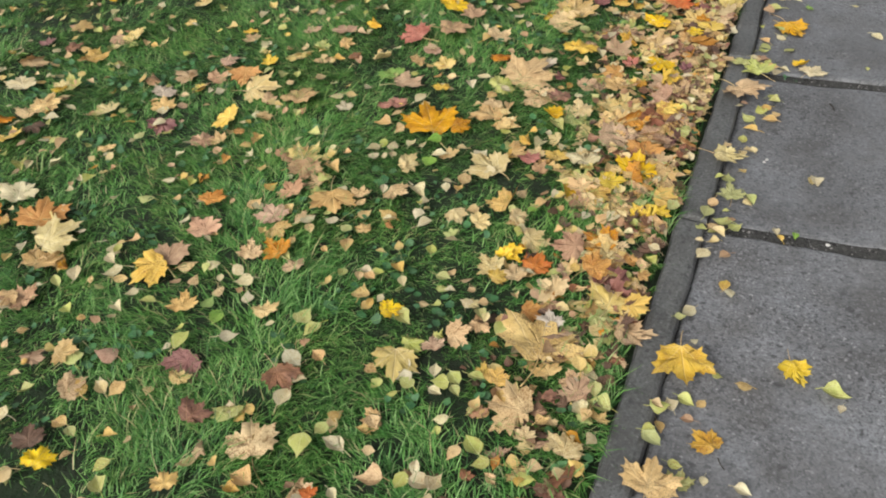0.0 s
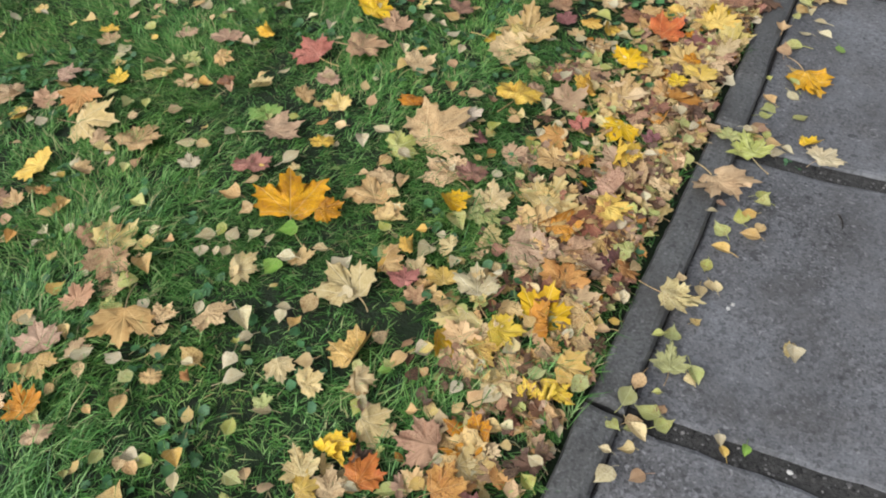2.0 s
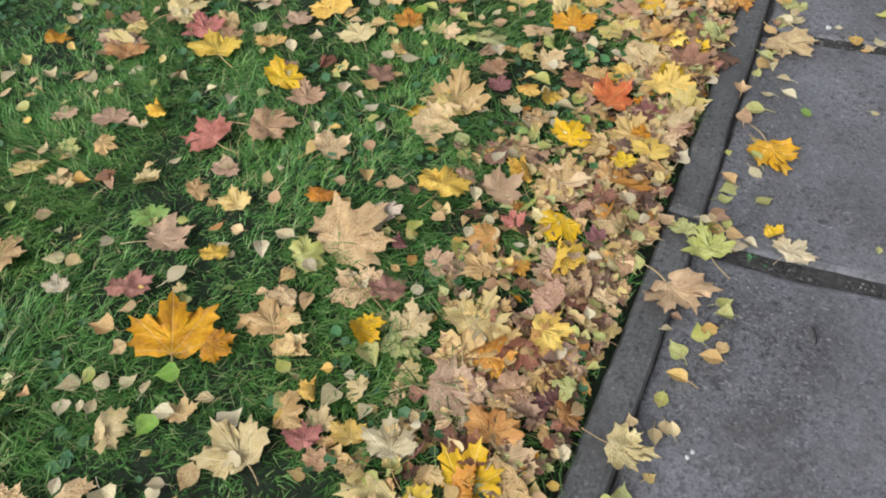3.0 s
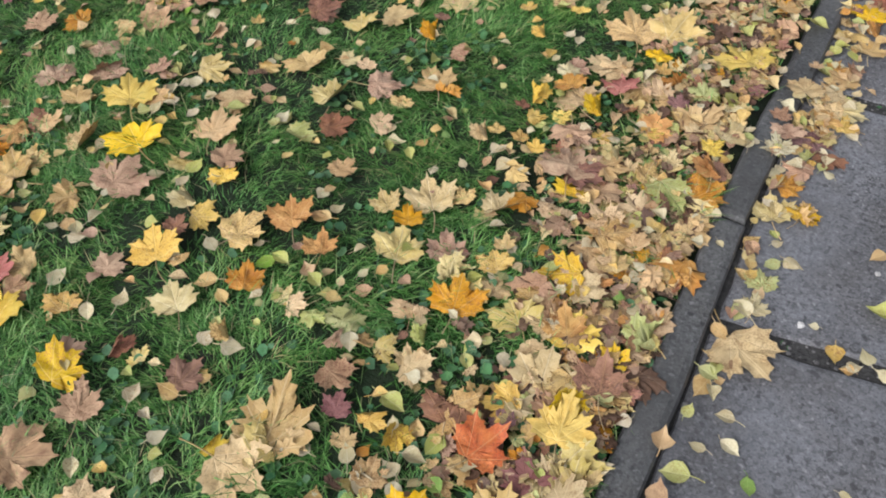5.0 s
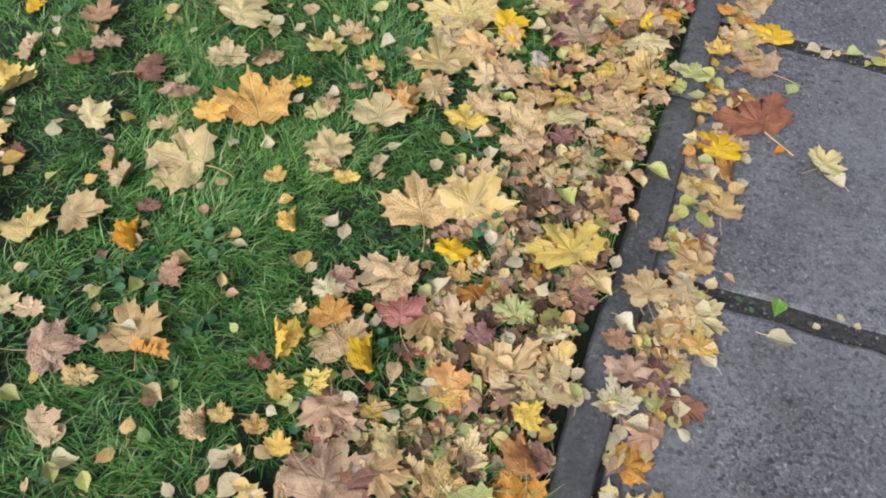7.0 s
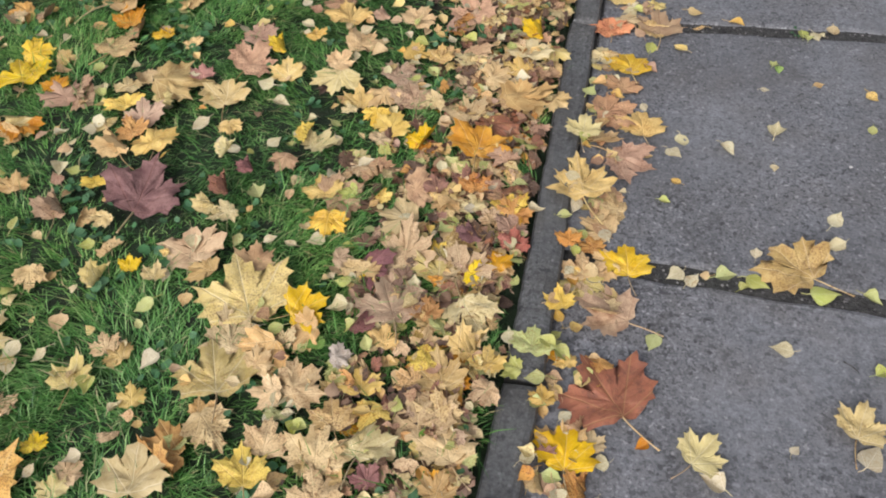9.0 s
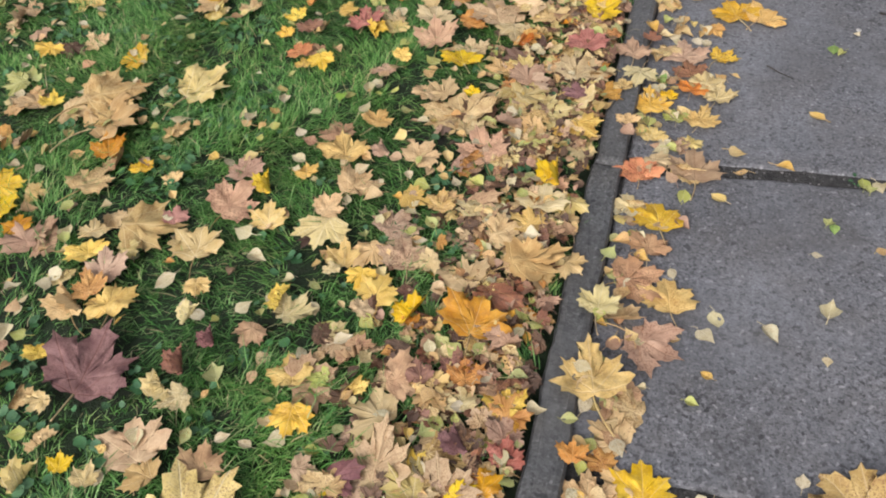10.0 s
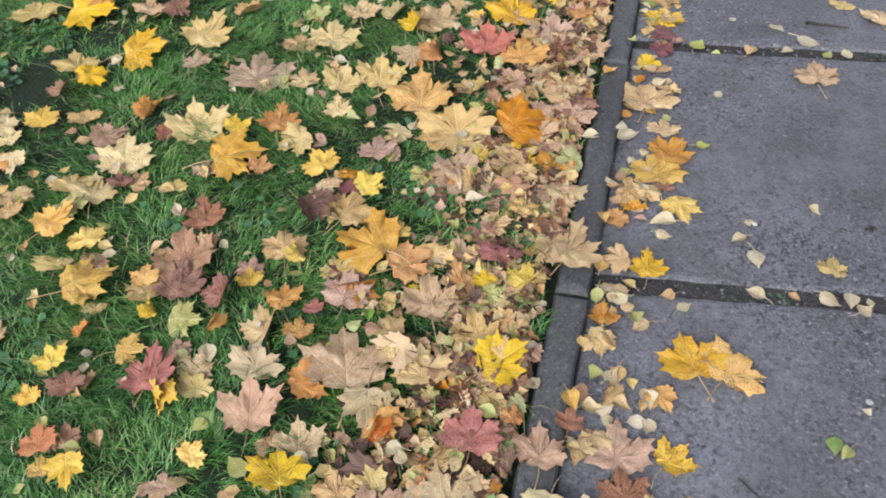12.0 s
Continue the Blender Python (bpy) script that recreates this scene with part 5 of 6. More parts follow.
birch(0.159, 2.514, 0.048, "ivory")
birch(0.297, 2.848, 0.052, "amber")
birch(0.408, 2.845, 0.051, "ivory")
birch(0.053, 2.763, 0.052, "tan")
small_scrap(-0.244, 2.019, 0.044, "amber")
small_scrap(-0.076, 2.006, 0.043, "amber")
small_scrap(-1.330, 2.531, 0.049, "ivory")
small_scrap(-0.197, 3.346, 0.039, "pinkish")
small_scrap(-0.662, 3.841, 0.048, "ivory")
small_scrap(-0.813, 3.034, 0.037, "green")
small_scrap(-0.221, 3.633, 0.043, "tan")
small_scrap(-0.159, 3.609, 0.042, "tan")
birch(0.763, 4.743, 0.047, "pale_green")
small_scrap(-0.838, 4.558, 0.049, "ivory")
small_scrap(-0.770, 4.936, 0.046, "ivory")
birch(0.454, 6.851, 0.060, "ivory")
birch(0.628, 6.754, 0.058, "ivory")
small_scrap(-0.754, 5.799, 0.046, "ivory")
small_scrap(-1.000, 5.706, 0.045, "ivory")
small_scrap(-0.546, 5.689, 0.043, "ivory")
small_scrap(-0.722, 6.078, 0.044, "green")
small_scrap(-1.062, -0.398, 0.043, "pale_green")
small_scrap(-0.501, 0.203, 0.041, "ivory")
small_scrap(-1.206, 1.878, 0.047, "pale_green")
small_scrap(-0.882, 1.943, 0.046, "ivory")
small_scrap(-0.454, 1.643, 0.039, "ivory")
birch(-1.584, 2.260, 0.055, "amber")
birch(0.170, 1.906, 0.038, "ivory")
small_scrap(-0.216, 2.165, 0.043, "amber")
birch(-1.504, 2.845, 0.052, "ivory")
small_scrap(-1.497, 2.755, 0.050, "ivory")
small_scrap(-0.916, 2.652, 0.044, "ivory")
small_scrap(-0.454, 2.931, 0.043, "ivory")
small_scrap(-0.936, 2.333, 0.040, "ivory")
small_scrap(-0.786, 2.412, 0.040, "pale_green")
small_scrap(-0.098, 3.056, 0.042, "ivory")
birch(0.059, 3.016, 0.041, "amber")
small_scrap(-0.109, 2.847, 0.039, "amber")
small_scrap(-0.530, 3.867, 0.045, "ivory")
small_scrap(-0.315, 3.376, 0.037, "pale_green")
small_scrap(-1.050, 4.195, 0.042, "ivory")
birch(0.353, 4.718, 0.045, "ivory")
birch(0.765, 4.547, 0.041, "pale_green")
birch(0.128, 5.339, 0.046, "amber")
small_scrap(-0.599, 4.965, 0.043, "ivory")
birch(0.676, 6.762, 0.054, "ivory")
small_scrap(-0.881, 5.661, 0.042, "ivory")
small_scrap(-1.066, 5.570, 0.041, "tan")
small_scrap(-0.733, 5.884, 0.045, "tan")
small_scrap(-0.819, 5.743, 0.043, "green")
small_scrap(-1.068, 5.980, 0.042, "pale_green")
birch(0.126, 6.323, 0.047, "ivory")
birch(0.265, 0.085, 0.038, "ivory")
birch(0.042, 0.146, 0.040, "pale_green")
small_scrap(-1.048, 0.167, 0.042, "ivory")
small_scrap(-0.431, 0.329, 0.040, "pale_green")
small_scrap(-0.728, 0.250, 0.041, "amber")
birch(0.086, 1.406, 0.043, "pale_green")
birch(0.035, 0.885, 0.036, "pale_green")
small_scrap(-0.800, 0.348, 0.035, "tan")
small_scrap(-1.442, 0.821, 0.046, "amber")
small_scrap(-1.015, 0.859, 0.043, "ivory")
small_scrap(-0.067, 0.968, 0.038, "green")
small_scrap(-0.151, 0.878, 0.037, "tan")
small_scrap(-0.678, 0.786, 0.040, "amber")
small_scrap(-0.441, 0.683, 0.037, "ivory")
small_scrap(-1.031, 0.471, 0.039, "tan")
small_scrap(-1.259, 1.804, 0.044, "ivory")
birch(0.329, 3.187, 0.049, "amber")
birch(0.361, 2.877, 0.046, "ivory")
small_scrap(-0.172, 2.846, 0.037, "ivory")
small_scrap(-0.707, 2.532, 0.038, "amber")
birch(0.141, 3.471, 0.043, "ivory")
small_scrap(-0.180, 2.742, 0.036, "green")
birch(0.139, 3.440, 0.035, "pale_green")
small_scrap(-0.193, 3.620, 0.038, "ivory")
small_scrap(-0.571, 3.184, 0.033, "pale_green")
birch(0.759, 5.771, 0.055, "tan")
small_scrap(-0.389, 4.669, 0.043, "pale_green")
small_scrap(-0.864, 4.883, 0.048, "ivory")
small_scrap(-0.498, 4.901, 0.047, "ivory")
small_scrap(-0.441, 4.143, 0.037, "pale_green")
birch(0.114, 5.249, 0.042, "ivory")
birch(0.450, 6.734, 0.051, "ivory")
birch(0.848, 6.788, 0.051, "ivory")
birch(0.612, 6.348, 0.045, "green")
birch(-0.259, 6.999, 0.057, "pale_green")
birch(0.529, 7.947, 0.061, "ivory")
birch(0.217, 6.882, 0.047, "ivory")
small_scrap(-0.454, 6.418, 0.041, "green")
birch(0.277, 6.130, 0.040, "tan")
birch(0.223, 6.298, 0.043, "ivory")
small_scrap(-0.580, 0.428, 0.046, "pale_green")
birch(0.075, 0.255, 0.039, "ivory")
small_scrap(-1.359, 0.064, 0.040, "ivory")
small_scrap(-1.226, 0.168, 0.040, "tan")
small_scrap(-0.765, 0.349, 0.040, "tan")
birch(0.150, 1.707, 0.043, "pale_green")
birch(0.144, 1.892, 0.046, "ivory")
small_scrap(-0.925, 0.967, 0.041, "ivory")
birch(0.451, 2.871, 0.042, "amber")
small_scrap(-0.356, 2.741, 0.045, "pale_green")
small_scrap(-0.787, 2.564, 0.036, "ivory")
small_scrap(-0.293, 2.866, 0.036, "ivory")
birch(0.185, 4.124, 0.041, "ivory")
small_scrap(-1.101, 4.161, 0.044, "ivory")
small_scrap(-0.741, 4.590, 0.041, "pale_green")
birch(0.049, 5.318, 0.048, "pale_green")
small_scrap(-1.055, 5.594, 0.048, "ivory")
small_scrap(-0.043, 5.885, 0.048, "amber")
small_scrap(-0.277, 6.081, 0.040, "ivory")
small_scrap(-0.725, 6.054, 0.041, "pale_green")
birch(-1.142, 6.709, 0.052, "tan")
birch(0.444, 7.785, 0.056, "tan")
birch(0.238, 6.126, 0.039, "ivory")
small_scrap(-1.424, 0.097, 0.043, "tan")
small_scrap(-0.403, 0.083, 0.037, "pale_green")
small_scrap(-0.786, 0.370, 0.043, "ivory")
small_scrap(-1.194, -0.353, 0.036, "pale_green")
birch(0.328, 1.240, 0.048, "ivory")
small_scrap(-1.100, -0.325, 0.036, "amber")
small_scrap(-0.474, 0.128, 0.038, "ivory")
small_scrap(-1.515, 0.193, 0.039, "pale_green")
small_scrap(-0.287, 0.808, 0.040, "ivory")
small_scrap(-0.946, 0.639, 0.042, "tan")
birch(0.067, 0.908, 0.032, "pale_green")
birch(0.082, 2.030, 0.044, "pale_green")
small_scrap(-0.442, 0.775, 0.033, "green")
small_scrap(-0.959, 0.887, 0.038, "ivory")
small_scrap(-0.309, 2.850, 0.043, "ivory")
birch(0.341, 2.836, 0.039, "ivory")
birch(0.054, 2.539, 0.038, "pale_green")
small_scrap(-0.775, 2.896, 0.037, "ivory")
small_scrap(-0.652, 3.605, 0.044, "ivory")
birch(0.101, 3.113, 0.034, "ivory")
small_scrap(-0.251, 2.835, 0.033, "ivory")
small_scrap(-0.252, 3.636, 0.041, "tan")
small_scrap(-0.743, 2.510, 0.033, "ivory")
small_scrap(-0.554, 3.003, 0.037, "ivory")
small_scrap(-0.969, 2.695, 0.036, "tan")
small_scrap(-0.878, 3.507, 0.033, "tan")
small_scrap(-0.812, 3.142, 0.029, "green")
birch(0.843, 5.471, 0.044, "amber")
birch(0.261, 4.270, 0.032, "orange")
small_scrap(-0.353, 4.741, 0.038, "ivory")
small_scrap(-0.398, 4.546, 0.036, "yellow")
birch(0.679, 5.719, 0.039, "pale_green")
birch(0.707, 6.739, 0.052, "ivory")
birch(0.205, 5.307, 0.036, "ivory")
small_scrap(-0.736, 5.823, 0.046, "ivory")
small_scrap(-0.804, 5.765, 0.046, "pale_green")
small_scrap(-0.215, 5.149, 0.036, "ivory")
small_scrap(-0.481, 6.388, 0.042, "pale_green")
birch(0.749, 7.829, 0.051, "ivory")
birch(-0.000, 7.529, 0.050, "amber")
birch(0.306, 7.266, 0.046, "pale_green")
birch(0.604, 7.057, 0.042, "ivory")
small_scrap(-0.037, 6.334, 0.039, "ivory")
birch(0.119, 0.227, 0.033, "pinkish")
small_scrap(-1.497, 0.244, 0.037, "tan")
birch(0.239, 0.965, 0.029, "ivory")
birch(0.250, 0.946, 0.029, "amber")
birch(0.290, 0.968, 0.029, "green")
small_scrap(-0.077, 1.471, 0.036, "pale_green")
small_scrap(-0.131, 1.499, 0.036, "amber")
small_scrap(-1.304, 2.930, 0.038, "tan")
birch(0.160, 3.420, 0.034, "ivory")
birch(0.503, 4.830, 0.035, "ivory")
birch(0.665, 5.738, 0.044, "pale_green")
birch(0.706, 5.732, 0.044, "ivory")
small_scrap(-0.659, 4.606, 0.035, "ivory")
birch(0.587, 5.549, 0.035, "green")
birch(0.304, 5.033, 0.030, "amber")
birch(0.409, 6.911, 0.043, "ivory")
birch(0.240, 6.680, 0.041, "tan")
small_scrap(-0.200, 6.000, 0.033, "green")
small_scrap(-0.730, 7.116, 0.048, "pale_green")
birch(0.142, 0.281, 0.032, "tan")
small_scrap(-0.765, 0.706, 0.040, "ivory")
birch(0.043, 1.320, 0.031, "tan")
birch(0.046, 1.141, 0.029, "pale_green")
birch(0.039, 0.825, 0.026, "ivory")
small_scrap(-0.935, 1.966, 0.032, "ivory")
birch(0.238, 2.904, 0.026, "ivory")
birch(0.135, 4.079, 0.032, "tan")
birch(0.827, 5.329, 0.036, "pale_green")
birch(0.635, 6.335, 0.040, "pale_green")
birch(0.559, 5.134, 0.028, "ivory")
birch(0.687, 7.815, 0.043, "pale_green")
birch(0.562, 7.811, 0.044, "ivory")
birch(0.568, 4.325, 0.025, "ivory")
birch(0.323, 6.145, 0.029, "tan")
birch(0.047, 0.516, 0.031, "pale_green")
birch(0.183, 0.079, 0.026, "ivory")
small_scrap(-1.159, 0.201, 0.029, "ivory")
small_scrap(-1.563, 0.907, 0.032, "ivory")
birch(0.448, 2.012, 0.023, "pale_green")
birch(0.085, 3.139, 0.034, "pale_green")
small_scrap(-0.853, 3.491, 0.034, "ivory")
small_scrap(-0.682, 3.491, 0.033, "ivory")
birch(0.574, 5.569, 0.035, "pale_green")
birch(0.544, 5.451, 0.028, "ivory")
birch(0.282, 6.651, 0.040, "ivory")
birch(0.340, 7.520, 0.037, "ivory")
birch(0.165, 0.380, 0.027, "pale_green")
birch(0.445, 0.382, 0.026, "ivory")
birch(0.698, 5.501, 0.033, "amber")
birch(0.387, 2.525, 0.025, "ivory")
birch(0.050, 2.170, 0.024, "pale_green")
birch(0.170, 4.969, 0.022, "ivory")
birch(0.480, 3.806, 0.022, "ivory")
birch(0.089, 1.016, 0.022, "pale_green")
birch(-0.023, 3.017, 0.026, "ivory")
birch(0.392, 3.770, 0.022, "ivory")
birch(0.722, 6.768, 0.027, "ivory")
birch(0.378, 7.961, 0.033, "ivory")
birch(0.095, 0.472, 0.023, "ivory")
birch(0.683, 6.448, 0.023, "ivory")
birch(0.436, 6.981, 0.028, "ivory")
birch(0.444, 3.813, 0.022, "ivory")
birch(-2.128, 0.417, 0.061, "pale_green")
small_scrap(-1.838, 0.436, 0.048, "pale_green")
small_scrap(-1.600, 0.531, 0.047, "ivory")
birch(-1.606, 0.424, 0.060, "pale_green")
small_scrap(-2.003, 1.482, 0.051, "amber")
birch(-1.324, 1.164, 0.052, "ivory")
birch(-1.828, 0.777, 0.056, "ivory")
birch(-1.875, 0.855, 0.053, "ivory")
small_scrap(-0.986, 0.947, 0.047, "ivory")
birch(-1.043, 0.909, 0.054, "ivory")
birch(-0.799, 0.743, 0.065, "ivory")
birch(-2.081, 0.567, 0.064, "tan")
birch(-1.709, 0.071, 0.055, "tan")
birch(-1.661, 0.102, 0.054, "amber")
birch(-1.471, 0.116, 0.061, "ivory")
birch(-1.285, 0.215, 0.061, "tan")
small_scrap(-1.210, 0.234, 0.049, "ivory")
birch(-1.570, 0.074, 0.058, "ivory")
birch(-1.091, 0.214, 0.056, "ivory")
birch(-0.867, 0.164, 0.061, "pale_green")
small_scrap(-1.130, 0.107, 0.047, "green")
birch(-0.763, 0.292, 0.059, "amber")
small_scrap(-1.010, 0.027, 0.051, "ivory")
birch(-0.816, 0.022, 0.065, "ivory")
birch(-0.553, 0.105, 0.053, "ivory")
birch(-0.776, -0.082, 0.056, "ivory")
birch(-1.276, -0.135, 0.066, "pinkish")
small_scrap(-1.243, -0.341, 0.047, "tan")
birch(-0.604, -0.148, 0.057, "ivory")
birch(-0.674, -0.184, 0.065, "pale_green")
birch(-0.753, -0.308, 0.062, "tan")
birch(-0.488, -0.203, 0.063, "tan")
birch(-0.380, -0.168, 0.058, "ivory")
small_scrap(-0.349, -0.162, 0.051, "ivory")
birch(-1.407, -0.378, 0.061, "ivory")
birch(-1.268, -0.503, 0.061, "tan")
birch(-0.843, 0.613, 0.064, "amber")
small_scrap(-0.912, 0.595, 0.049, "tan")
small_scrap(-0.921, 0.503, 0.045, "pale_green")
small_scrap(-1.851, 0.696, 0.051, "pale_green")
birch(-2.099, 0.762, 0.053, "pale_green")
small_scrap(-2.064, 1.247, 0.046, "pale_green")
birch(-2.248, 0.687, 0.058, "ivory")
birch(-2.328, 1.233, 0.054, "pale_green")
small_scrap(-2.558, 1.288, 0.051, "pale_green")
small_scrap(-2.479, 3.068, 0.045, "ivory")
small_scrap(-1.920, 2.984, 0.045, "pale_green")
birch(-1.777, 3.181, 0.058, "ivory")
small_scrap(-1.391, 3.266, 0.048, "ivory")
birch(-1.320, 3.176, 0.059, "tan")
small_scrap(-1.506, 3.245, 0.045, "ivory")
small_scrap(-1.374, 2.953, 0.050, "pinkish")
birch(-1.585, 2.868, 0.058, "ivory")
birch(-1.625, 2.818, 0.053, "ivory")
birch(-1.590, 2.773, 0.052, "ivory")
birch(-1.403, 2.846, 0.060, "pale_green")
small_scrap(-1.259, 2.834, 0.046, "pale_green")
birch(-1.254, 2.873, 0.059, "pale_green")
birch(-0.962, 2.975, 0.053, "ivory")
small_scrap(-1.095, 3.016, 0.048, "pale_green")
small_scrap(-1.446, 2.328, 0.050, "ivory")
small_scrap(-1.469, 2.278, 0.049, "ivory")
birch(-1.446, 2.259, 0.055, "ivory")
birch(-1.492, 2.274, 0.052, "tan")
birch(-0.935, 2.605, 0.059, "tan")
small_scrap(-1.119, 2.395, 0.049, "ivory")
birch(-1.062, 2.304, 0.060, "tan")
birch(-1.200, 2.168, 0.054, "ivory")
birch(-0.887, 2.190, 0.058, "ivory")
small_scrap(-0.834, 2.432, 0.050, "pale_green")
small_scrap(-0.955, 2.185, 0.050, "ivory")
birch(-0.970, 2.416, 0.055, "green")
small_scrap(-0.947, 2.447, 0.051, "pale_green")
birch(-1.385, 2.141, 0.060, "ivory")
birch(-1.463, 3.517, 0.054, "amber")
birch(-1.832, 2.553, 0.062, "green")
birch(-1.875, 5.643, 0.063, "pale_green")
birch(-1.273, 5.536, 0.052, "ivory")
birch(-1.342, 5.056, 0.052, "ivory")
birch(-0.587, 5.352, 0.056, "tan")
birch(-0.878, 5.159, 0.060, "ivory")
birch(-0.992, 4.957, 0.061, "ivory")
small_scrap(-0.848, 5.458, 0.046, "ivory")
birch(-0.552, 4.927, 0.054, "pale_green")
birch(-0.744, 4.744, 0.060, "pale_green")
small_scrap(-0.442, 4.450, 0.051, "ivory")
small_scrap(-1.293, 4.724, 0.051, "ivory")
small_scrap(-0.553, 4.631, 0.049, "ivory")
small_scrap(-0.251, 4.734, 0.052, "pale_green")
small_scrap(-0.879, 4.364, 0.051, "pale_green")
birch(-1.945, 1.638, 0.056, "ivory")
birch(-1.828, 1.691, 0.054, "ivory")
small_scrap(-1.755, 1.741, 0.047, "tan")
birch(-1.720, 1.740, 0.057, "ivory")
small_scrap(-1.790, 1.548, 0.052, "pale_green")
birch(-1.798, 1.425, 0.061, "ivory")
small_scrap(-1.455, 1.838, 0.046, "ivory")
birch(-0.853, 1.446, 0.053, "ivory")
birch(-0.880, 1.389, 0.056, "ivory")
small_scrap(-0.785, 1.346, 0.047, "tan")
small_scrap(-0.743, 1.387, 0.046, "ivory")
small_scrap(-1.282, 0.922, 0.048, "pale_green")
birch(-0.867, 1.016, 0.056, "green")
small_scrap(-0.816, 0.937, 0.049, "ivory")
birch(-0.682, 0.984, 0.060, "ivory")
small_scrap(-0.614, 1.066, 0.048, "pale_green")
birch(-0.527, 1.107, 0.058, "ivory")
birch(-0.501, 1.234, 0.062, "pale_green")
birch(-0.837, 0.902, 0.058, "green")
birch(-1.121, 0.712, 0.061, "pale_green")
birch(-1.112, 0.765, 0.061, "tan")
small_scrap(-0.385, 0.857, 0.049, "ivory")
birch(-0.689, 0.848, 0.059, "tan")
birch(-1.081, 1.054, 0.061, "tan")
small_scrap(-1.168, 0.813, 0.047, "amber")
small_scrap(-0.420, 3.954, 0.044, "ivory")
small_scrap(-0.209, 4.046, 0.043, "ivory")
birch(-0.004, 3.603, 0.055, "ivory")
birch(-0.650, 3.046, 0.053, "ivory")
small_scrap(-0.392, 2.160, 0.052, "ivory")
birch(-0.371, 2.205, 0.060, "pale_green")
birch(-0.053, 2.108, 0.057, "ivory")
small_scrap(-0.391, 2.079, 0.048, "ivory")
birch(0.028, 2.450, 0.057, "tan")
small_scrap(-0.039, 4.836, 0.047, "ivory")
birch(0.024, 4.366, 0.047, "pale_green")
birch(-0.017, 7.206, 0.058, "ivory")
small_scrap(-0.279, 7.067, 0.051, "pale_green")
birch(-0.291, 6.859, 0.055, "ivory")
small_scrap(-0.057, 7.478, 0.044, "ivory")
birch(-0.078, 0.164, 0.059, "pale_green")
birch(-1.017, 1.244, 0.059, "ivory")
birch(-0.702, 1.303, 0.055, "tan")
birch(-0.601, 1.930, 0.059, "pale_green")
small_scrap(-1.001, 1.997, 0.050, "ivory")
birch(-0.943, 2.039, 0.060, "tan")
small_scrap(-1.241, 7.688, 0.045, "ivory")
birch(-0.606, 5.986, 0.060, "pale_green")
small_scrap(-0.387, 6.369, 0.052, "pale_green")

# ---- the joined litter between them ----
def weighted(pairs):
    return pick.choices([p[0] for p in pairs], [p[1] for p in pairs])[0]


MAPLE_MIX = [("tan", 42), ("cream", 13), ("pinkish", 14), ("yellow", 8), ("orange", 9), ("russet", 7), ("maroon", 3), ("pale_green", 2), ("brown", 3)]
SMALL_MIX = [("ivory", 24), ("cream", 14), ("tan", 22), ("pale_green", 19), ("amber", 12), ("orange", 1), ("pinkish", 9), ("green", 1)]


SHRED_MIX = [("tan", 34), ("pinkish", 20), ("cream", 16), ("brown", 34), ("russet", 12), ("orange", 7), ("pale_green", 6)]


def drift(x, y):
    """How thick the litter lies: deep along the kerb, thinning into the lawn; more of it further along the path."""
    d = kerb_x(y) - x
    along = min(1.0, max(0.0, (y + 0.2) / 2.0))
    edge = math.exp(-(max(0.0, d - 0.12) / (0.22 + 0.12 * along)) ** 2)
    patch = 0.5 + 0.9 * noise.noise((x * 2.1, y * 2.1, 7.0))
    return (0.25 + 0.75 * along) * edge + (0.040 + 0.035 * along + 0.05 * min(1.0, max(0.0, (y - 4.2) / 2.0)) + (0.32 if d > 1.35 else 0.0)) * max(0.1, patch)


for _ in range(6400):
    x, y = pick.uniform(-3.2, -0.06), pick.uniform(-0.6, 8.8)
    if pick.random() < 0.36 * drift(x, y):
        filler(x, y, pick.uniform(0.06, 0.13), pick.uniform(0, 360), weighted(MAPLE_MIX))
for _ in range(15000):
    x, y = pick.uniform(-3.2, -0.05), pick.uniform(-0.6, 8.8)
    if pick.random() < 0.055 + (0.16 - 0.016 * max(0.0, y)) * max(0.0, 0.5 + noise.noise((x * 2.7, y * 2.7, 3.0))) + 0.55 * drift(x, y):
        z, _w = rest_height(x, y, 0.04)
        birch_heap.add(pick.choice(SMALLS), lay(x, y, z + pick.uniform(0.006, 0.024), pick.uniform(0.024, 0.048), pick.uniform(0, 360), 25), weighted(SMALL_MIX))
# shreds and small leaves packed into the drift beside the kerb
for _ in range(7200):
    y = pick.uniform(-0.4, 8.8)
    x = kerb_x(y) - 0.02 - abs(pick.gauss(0.08, 0.2))
    if pick.random() < drift(x, y) * 0.85:
        z, _w = rest_height(x, y, 0.02)
        m = lay(x, y, z + pick.uniform(0.001, 0.016), pick.uniform(0.02, 0.042), pick.uniform(0, 360), 30)
        if pick.random() < 0.55:
            maple_heap.add(pick.choice(SHREDS), m @ Matrix.Diagonal((1.5, pick.uniform(0.8, 1.6), 1.3, 1)), weighted(SHRED_MIX))
        else:
            birch_heap.add(pick.choice(SMALLS), m, weighted(SHRED_MIX))
